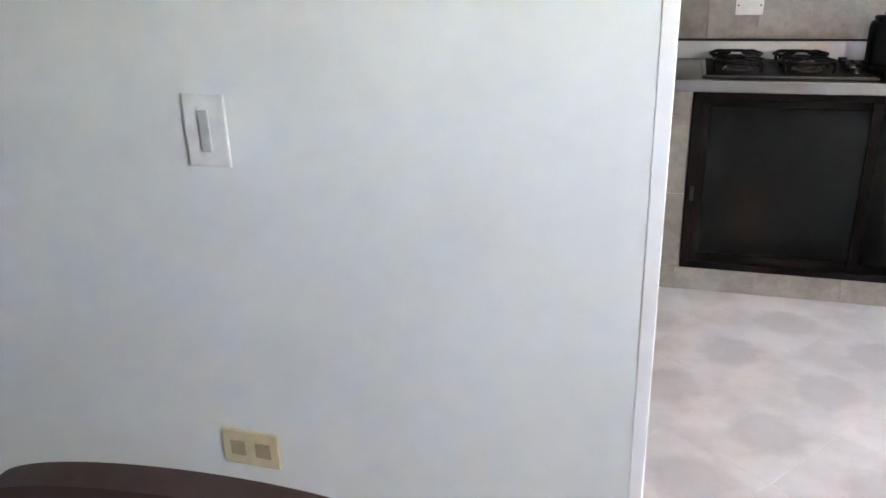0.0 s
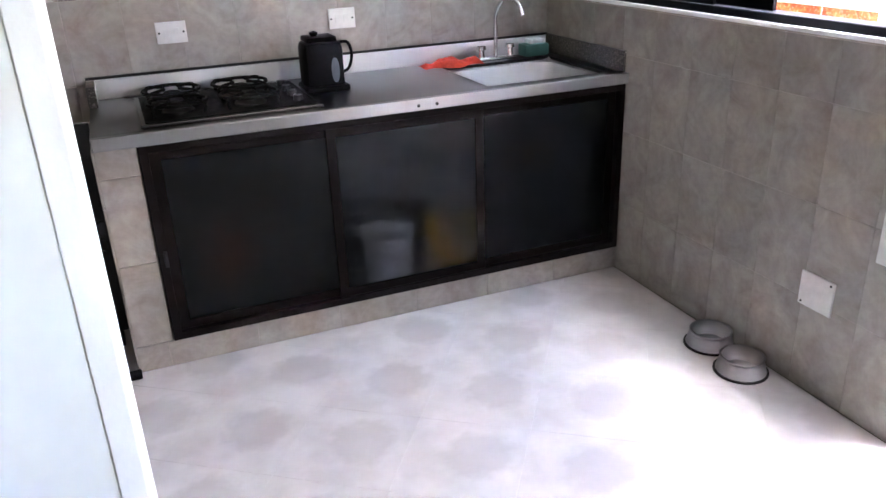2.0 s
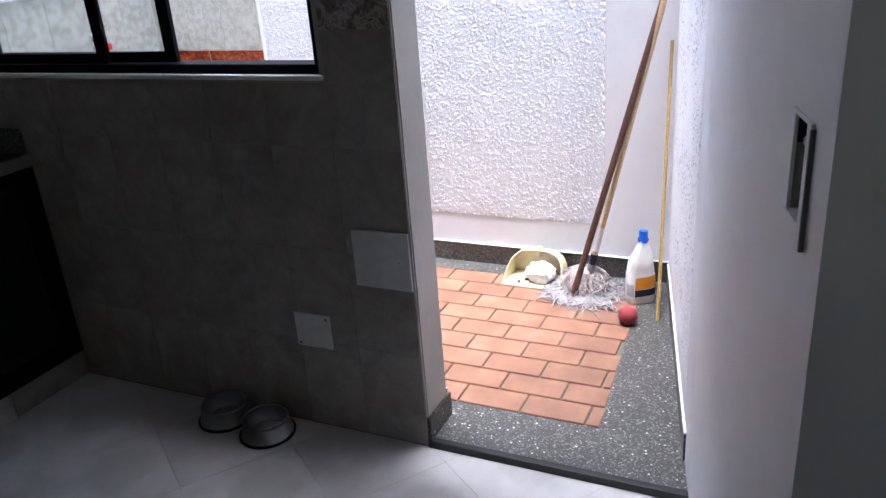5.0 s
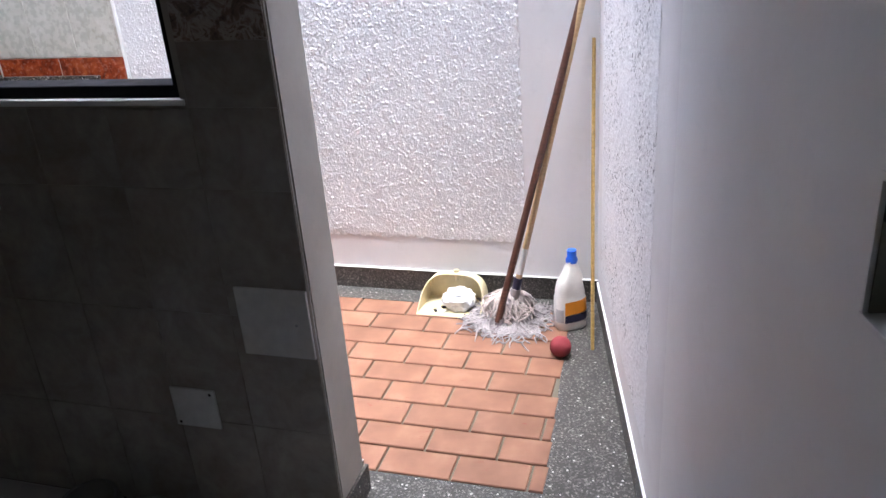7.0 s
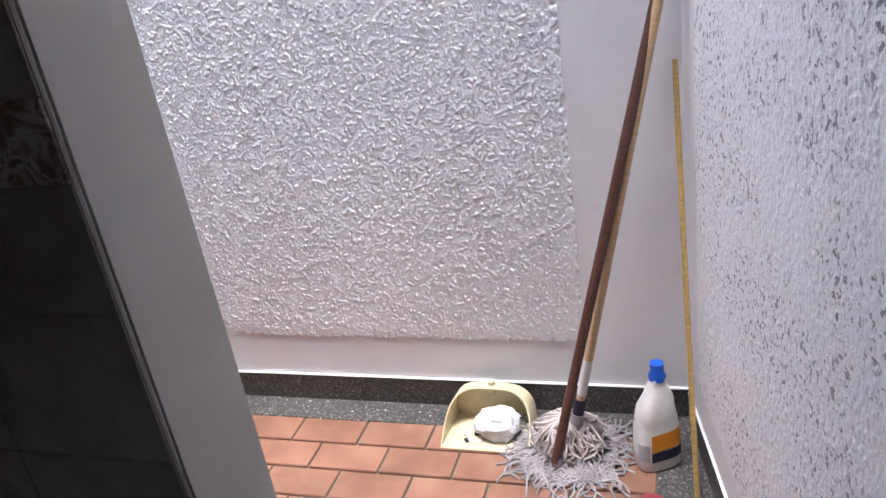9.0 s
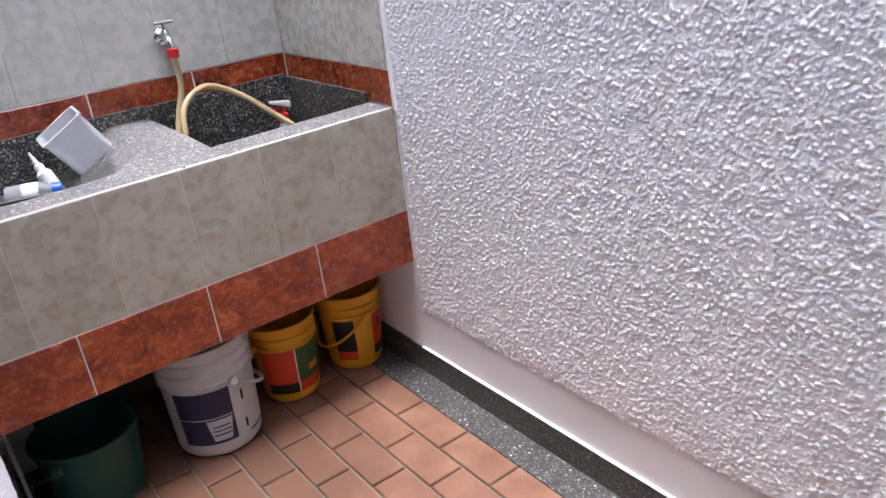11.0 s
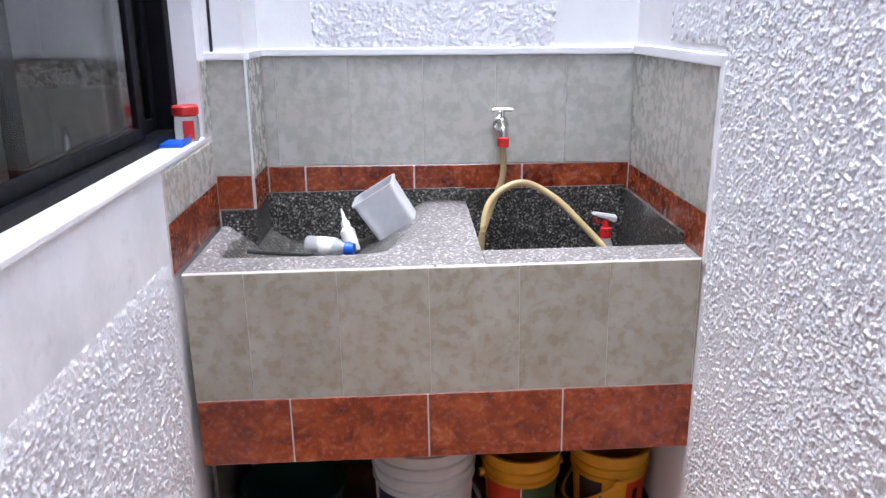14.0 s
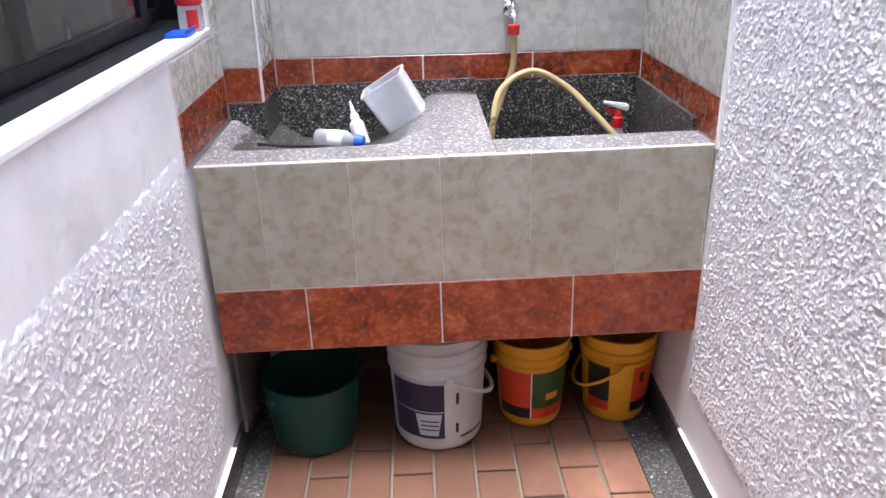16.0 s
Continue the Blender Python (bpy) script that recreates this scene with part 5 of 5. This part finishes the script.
sections = [(0.052, 0.036, 0.0), (0.056, 0.04, 0.006), (0.056, 0.04, 0.05), (0.054, 0.0385, 0.12), (0.05, 0.036, 0.13), (0.051, 0.037, 0.14), (0.044, 0.033, 0.175), (0.034, 0.028, 0.205), (0.024, 0.022, 0.232), (0.0185, 0.0185, 0.243), (0.0185, 0.0185, 0.256)]
rings = []
for hw, hd, z in sections:
    rings.append([bm.verts.new((hw * math.copysign(abs(math.cos(a)) ** 0.6, math.cos(a)) + (0.008 if z > 0.2 else 0), hd * math.copysign(abs(math.sin(a)) ** 0.6, math.sin(a)), z)) for a in [2 * math.pi * k / 32 for k in range(32)]])
for a, b in zip(rings, rings[1:]):
    for k in range(32):
        bm.faces.new((a[k], a[(k + 1) % 32], b[(k + 1) % 32], b[k]))
bm.faces.new(rings[0][::-1])
bm.faces.new(rings[-1])
part("bottle_body", bm, PLASTIC_WHITE, bottle, "", True)
bm = bmesh.new()
lathe(bm, [(0.0205, 0.25), (0.0215, 0.262), (0.0165, 0.27), (0.0165, 0.296), (0.0, 0.297)], 22, (0.008, 0))
part("cap", bm, PLASTIC_BLUE, bottle, "blue screw cap", True)


def wrap_label(z0, z1, a0, a1, slope=0.0):
    bm = bmesh.new()
    n = 14
    lo, hi = [], []
    for k in range(n + 1):
        a = radians(a0 + (a1 - a0) * k / n)
        for z, lst in ((z0 + slope * k / n, lo), (z1 + slope * k / n, hi)):
            hw, hd = (0.0572, 0.0412) if z < 0.06 else (0.0572 - 0.003 * (z - 0.06) / 0.06, 0.0412 - 0.002 * (z - 0.06) / 0.06)
            lst.append(bm.verts.new((hw * math.copysign(abs(math.cos(a)) ** 0.6, math.cos(a)), hd * math.copysign(abs(math.sin(a)) ** 0.6, math.sin(a)), z)))
    for k in range(n):
        bm.faces.new((lo[k], lo[k + 1], hi[k + 1], hi[k]))
    return bm


part("label", wrap_label(0.062, 0.112, 248, 340, 0.012), LABEL_ORANGE, bottle, "orange label")
part("label", wrap_label(0.032, 0.061, 248, 340, 0.008), LABEL_NAVY, bottle, "blue label band")
part("label", wrap_label(0.035, 0.085, 190, 242), LABEL_GREY, bottle, "grey unreadable print")

ball = thing("rubber_ball", "faded red rubber ball on the terrazzo border", "ball", pose(0.755, -1.797, ZP))
bm = bmesh.new()
bmesh.ops.create_uvsphere(bm, u_segments=36, v_segments=20, radius=0.036)
for v in bm.verts:
    v.co += v.co.normalized() * 0.0012 * noise.noise(v.co * 60)
    v.co.z += 0.036
part("ball_shell", bm, RUBBER_RED, ball, "", True)

# ---- on the window ledge ----
jar = thing("jar", "small clear jar with a red lid on the window ledge", "jar", pose(-0.024, 0.29, WIN[2] + 0.004))
part("glass_body", lathe(bmesh.new(), [(0, 0), (0.026, 0), (0.029, 0.006), (0.029, 0.055), (0.026, 0.06)], 26), GLASS, jar, "", True)
part("lid", lathe(bmesh.new(), [(0.0, 0.085), (0.028, 0.085), (0.031, 0.082), (0.031, 0.064), (0.026, 0.06)], 26), PLASTIC_RED, jar, "red screw lid", True)
part("label", arc_patch(0.029, 0.029, 0.06, 0.12, 0.85, 268, 318), PLASTIC_RED, jar, "red label")
sponge = thing("blue_soap_box", "blue plastic soap box beside the jar", "soap box", pose(-0.035, 0.22, WIN[2] + 0.004))
part("tray", boxes((-0.03, 0.03, -0.05, 0.03, 0, 0.01), (-0.03, -0.026, -0.05, 0.03, 0.01, 0.018), (0.026, 0.03, -0.05, 0.03, 0.01, 0.018), bevel=0.003), PLASTIC_BLUE, sponge, "", True)
cable = thing("wall_cable", "black cable running down the corner pilaster", "cable", pose(0.02, 0.418, 1.31))
bm = bmesh.new()
tube(bm, [(0, 0, 0), (0.001, 0, 0.3), (0, 0, 1.0)], 0.004, 8)
part("wire", bm, BLACK, cable, "", True)

# ---- tiles, last ----
# sink front and surround
for a, b in zip([0.014, 0.225, 0.54, 0.853, 1.168], [0.225, 0.54, 0.853, 1.168]):
    piece("tile", (b - a - 0.004, 0.162, 0.012), TILE_RED, sink, Matrix.Translation(((a + b) / 2, 0.006, 0.4755)) @ facing((0, -1, 0)))
cuts = span(0.014, 1.168, 0.2015, 0.5485)
for a, b in zip(cuts, cuts[1:]):
    piece("tile", (b - a - 0.0014, 0.300, 0.0115), TILE_GREY, sink, Matrix.Translation(((a + b) / 2, 0.0065, 0.71)) @ facing((0, -1, 0)))
surround = structure("wall_sink_surround", boxes((XP, XP + 0.003, -0.02, 0.42, 0.86, WIN[2] - 0.014), (XP, 0.1, 0.417, 0.42, 0.9, 1.295), (0.1, 0.103, 0.425, YB, 0.9, 1.295), (0.103, XE, YB - 0.003, YB, 0.86, 1.295),
    (XE - 0.003, XE, -0.02, YB, 0.86, 1.295), (XP, XP + 0.003, 0.345, 0.42, WIN[2], 1.295)), GROUT, "tiled splash wall round the laundry sink", "wall")
part("top_trim", boxes((XE - 0.012, XE, -0.03, YB, 1.292, 1.318), (0.1, XE - 0.012, YB - 0.012, YB, 1.292, 1.312), (XP, 0.1, 0.408, 0.42, 1.292, 1.312), (0.1, 0.112, 0.42, YB - 0.012, 1.292, 1.312), bevel=0.003), WHITE, surround, "white plaster line above the tiles")
part("corner_trim", boxes((XE - 0.011, XE, -0.03, -0.018, ST + 0.01, 1.3), (0.098, 0.104, 0.411, 0.419, 1.0, 1.295), bevel=0.003), WHITE, surround, "white tile edge trim")
RB, RT, GT = 0.895, 0.985, 1.293
tile_field("tile", surround, TILE_RED, (0, YB - 0.003, 0), (1, 0, 0), (0, 0, 1), (0, -1, 0), [0.106, 0.212, 0.526, 0.841, XE - 0.004], [RB, RT], thick=0.0025, gap=0.005)
tile_field("tile", surround, TILE_GREY_LIT, (0, YB - 0.003, 0), (1, 0, 0), (0, 0, 1), (0, -1, 0), [0.106, 0.142, 0.347, 0.554, 0.76, 0.961, XE - 0.004], [RT, GT], thick=0.0025, gap=0.0022)
tile_field("tile", surround, TILE_RED, (XE - 0.003, 0, 0), (0, 1, 0), (0, 0, 1), (-1, 0, 0), [-0.018, 0.3, YB - 0.01], [0.88, 0.98], thick=0.0025, gap=0.004)
tile_field("tile", surround, TILE_GREY_LIT, (XE - 0.003, 0, 0), (0, 1, 0), (0, 0, 1), (-1, 0, 0), [-0.018, 0.0, 0.2, 0.405, YB - 0.01], [0.98, GT], thick=0.0025, gap=0.0022)
tile_field("tile", surround, TILE_RED, (0.0, 0.417, 0), (1, 0, 0), (0, 0, 1), (0, -1, 0), [0.004, 0.098], [0.905, 0.997], thick=0.0025, gap=0.004)
tile_field("tile", surround, TILE_GREY_LIT, (0.0, 0.417, 0), (1, 0, 0), (0, 0, 1), (0, -1, 0), [0.004, 0.098], [0.997, GT], thick=0.0025, gap=0.0022)
tile_field("tile", surround, TILE_RED, (0.103, 0, 0), (0, 1, 0), (0, 0, 1), (1, 0, 0), [0.422, YB - 0.004], [0.9, 0.99], thick=0.0025, gap=0.004)
tile_field("tile", surround, TILE_GREY_LIT, (0.103, 0, 0), (0, 1, 0), (0, 0, 1), (1, 0, 0), [0.422, YB - 0.004], [0.99, GT], thick=0.0025, gap=0.0022)
tile_field("tile", surround, TILE_RED, (XP + 0.003, 0, 0), (0, 1, 0), (0, 0, 1), (1, 0, 0), [-0.018, 0.25, 0.415], [0.865, 0.98], thick=0.0025, gap=0.004)
tile_field("tile", surround, TILE_GREY_LIT, (XP + 0.003, 0, 0), (0, 1, 0), (0, 0, 1), (1, 0, 0), [-0.018, 0.19, 0.4], [0.98, WIN[2] - 0.016], thick=0.0025, gap=0.0022)
tile_field("tile", surround, TILE_GREY_LIT, (XP + 0.003, 0, 0), (0, 1, 0), (0, 0, 1), (1, 0, 0), [0.35, 0.415], [WIN[2] + 0.01, GT], thick=0.0025, gap=0.0022)

# kitchen wall tiles
rows = [0.0, 0.305, 0.61, 0.915, 1.22]
tile_field("tile", tile_bed, TILE_WALL, (XK - 0.004, 0, 0), (0, 1, 0), (0, 0, 1), (-1, 0, 0), span(Y_JAMB, YK - 0.004, 0.205, -1.18), [0, 0.305, 0.61, 0.915, WIN[2] - 0.014], 0.002, 0.0012)
for a, b in ((Y_JAMB, WIN[0] - 0.012), (WIN[1] + 0.004, YK - 0.004)):
    tile_field("tile", tile_bed, TILE_WALL, (XK - 0.004, 0, 0), (0, 1, 0), (0, 0, 1), (-1, 0, 0), span(a, b, 0.205, -1.18), [WIN[2] - 0.014, 1.222], 0.002, 0.0012)
    tile_field("border_tile", tile_bed, LISTEL, (XK - 0.004, 0, 0), (0, 1, 0), (0, 0, 1), (-1, 0, 0), span(a, b, 0.205, -1.18), [1.222, 1.30], 0.003, 0.002)
    tile_field("tile", tile_bed, TILE_WALL, (XK - 0.004, 0, 0), (0, 1, 0), (0, 0, 1), (-1, 0, 0), span(a, b, 0.205, -1.18), [1.30, 1.605, 1.91, 2.1], 0.002, 0.0012)
ncuts = span(-2.8, XK - 0.004, 0.205, -0.3)
tile_field("tile", north, TILE_WALL, (0, YK, 0), (1, 0, 0), (0, 0, 1), (0, -1, 0), ncuts, [0.305, 0.61, 0.9, 1.205], 0.002, 0.0012, lambda x, z: x > cx0 and z < 0.84)
tile_field("border_tile", north, LISTEL, (0, YK, 0), (1, 0, 0), (0, 0, 1), (0, -1, 0), ncuts, [1.205, 1.285], 0.003, 0.002)
tile_field("tile", north, TILE_WALL, (0, YK, 0), (1, 0, 0), (0, 0, 1), (0, -1, 0), ncuts, [1.285, 1.59, 1.895, 2.2, HK], 0.002, 0.0012)
tile_field("tile", plinth, TILE_WALL, (0, 0.025, 0), (1, 0, 0), (0, 0, 1), (0, -1, 0), span(cx0, XK - 0.01, 0.31, -0.45), [0, 0.1], 0.006, 0.003)
tile_field("tile", plinth, TILE_WALL, (0, 0.025, 0), (1, 0, 0), (0, 0, 1), (0, -1, 0), [cx0, -1.982], [0.1, 0.405, 0.71, ct - 0.04], 0.006, 0.003)
tile_field("tile", plinth, TILE_WALL, (cx0, 0, 0), (0, 1, 0), (0, 0, 1), (-1, 0, 0), [0.022, 0.22, 0.42, 0.64], [0, 0.305, 0.61, ct - 0.04], 0.006, 0.003)

# kitchen floor tiles, laid on the slant
ua, va = Vector((math.cos(radians(54)), math.sin(radians(54)), 0)), Vector((math.sin(radians(54)), -math.cos(radians(54)), 0))
o = Vector((-0.196, -1.463, -0.007))
for i in range(-9, 6):
    for j in range(-9, 6):
        c = o + ua * 0.345 * (i + 0.5) + va * 0.345 * (j + 0.5)
        if -2.9 < c.x < XK + 0.22 and -3.6 < c.y < 0.25 and not (c.x > -0.6 and c.y < -2.45):
            corners = [c + ua * 0.171 * a + va * 0.171 * b for a in (-1, 1) for b in (-1, 1)]
            if max(p.x for p in corners) < XK - 0.012:
                piece("tile", (0.3443, 0.3443, 0.007), FLOOR_TILE, kitchen_floor, Matrix.Translation(c) @ pose(0, 0, 0, 0, 0, 54), 0.0006)
            else:
                bm = bmesh.new()
                box(bm, -0.1721, 0.1721, -0.1721, 0.1721, 0, 0.007, m=Matrix.Translation(c) @ pose(0, 0, 0, 0, 0, 54))
                bmesh.ops.bisect_plane(bm, geom=bm.verts[:] + bm.edges[:] + bm.faces[:], plane_co=(XK - 0.013, 0, 0), plane_no=(1, 0, 0), clear_outer=True)
                if bm.faces:
                    bmesh.ops.holes_fill(bm, edges=[e for e in bm.edges if len(e.link_faces) < 2])
                    part("tile", bm, FLOOR_TILE, kitchen_floor)
                else:
                    bm.free()

# patio paving: clay tiles in running bond
for r in range(9):
    xa = 0.08 + 0.1087 * r
    first = -1.386 - (0 if r % 2 == 0 else 0.105)
    end = -1.852 + 0.065 * r * 0.1087
    cuts = span(end, 0.6, 0.21, first)
    for a, b in zip(cuts, cuts[1:]):
        if b - a > 0.02:
            piece("clay_tile", (0.1017, round(b - a - 0.007, 3), 0.009), CLAY, patio_floor, Matrix.Translation((xa + 0.0543, (a + b) / 2, 0.0128)), 0.0025)
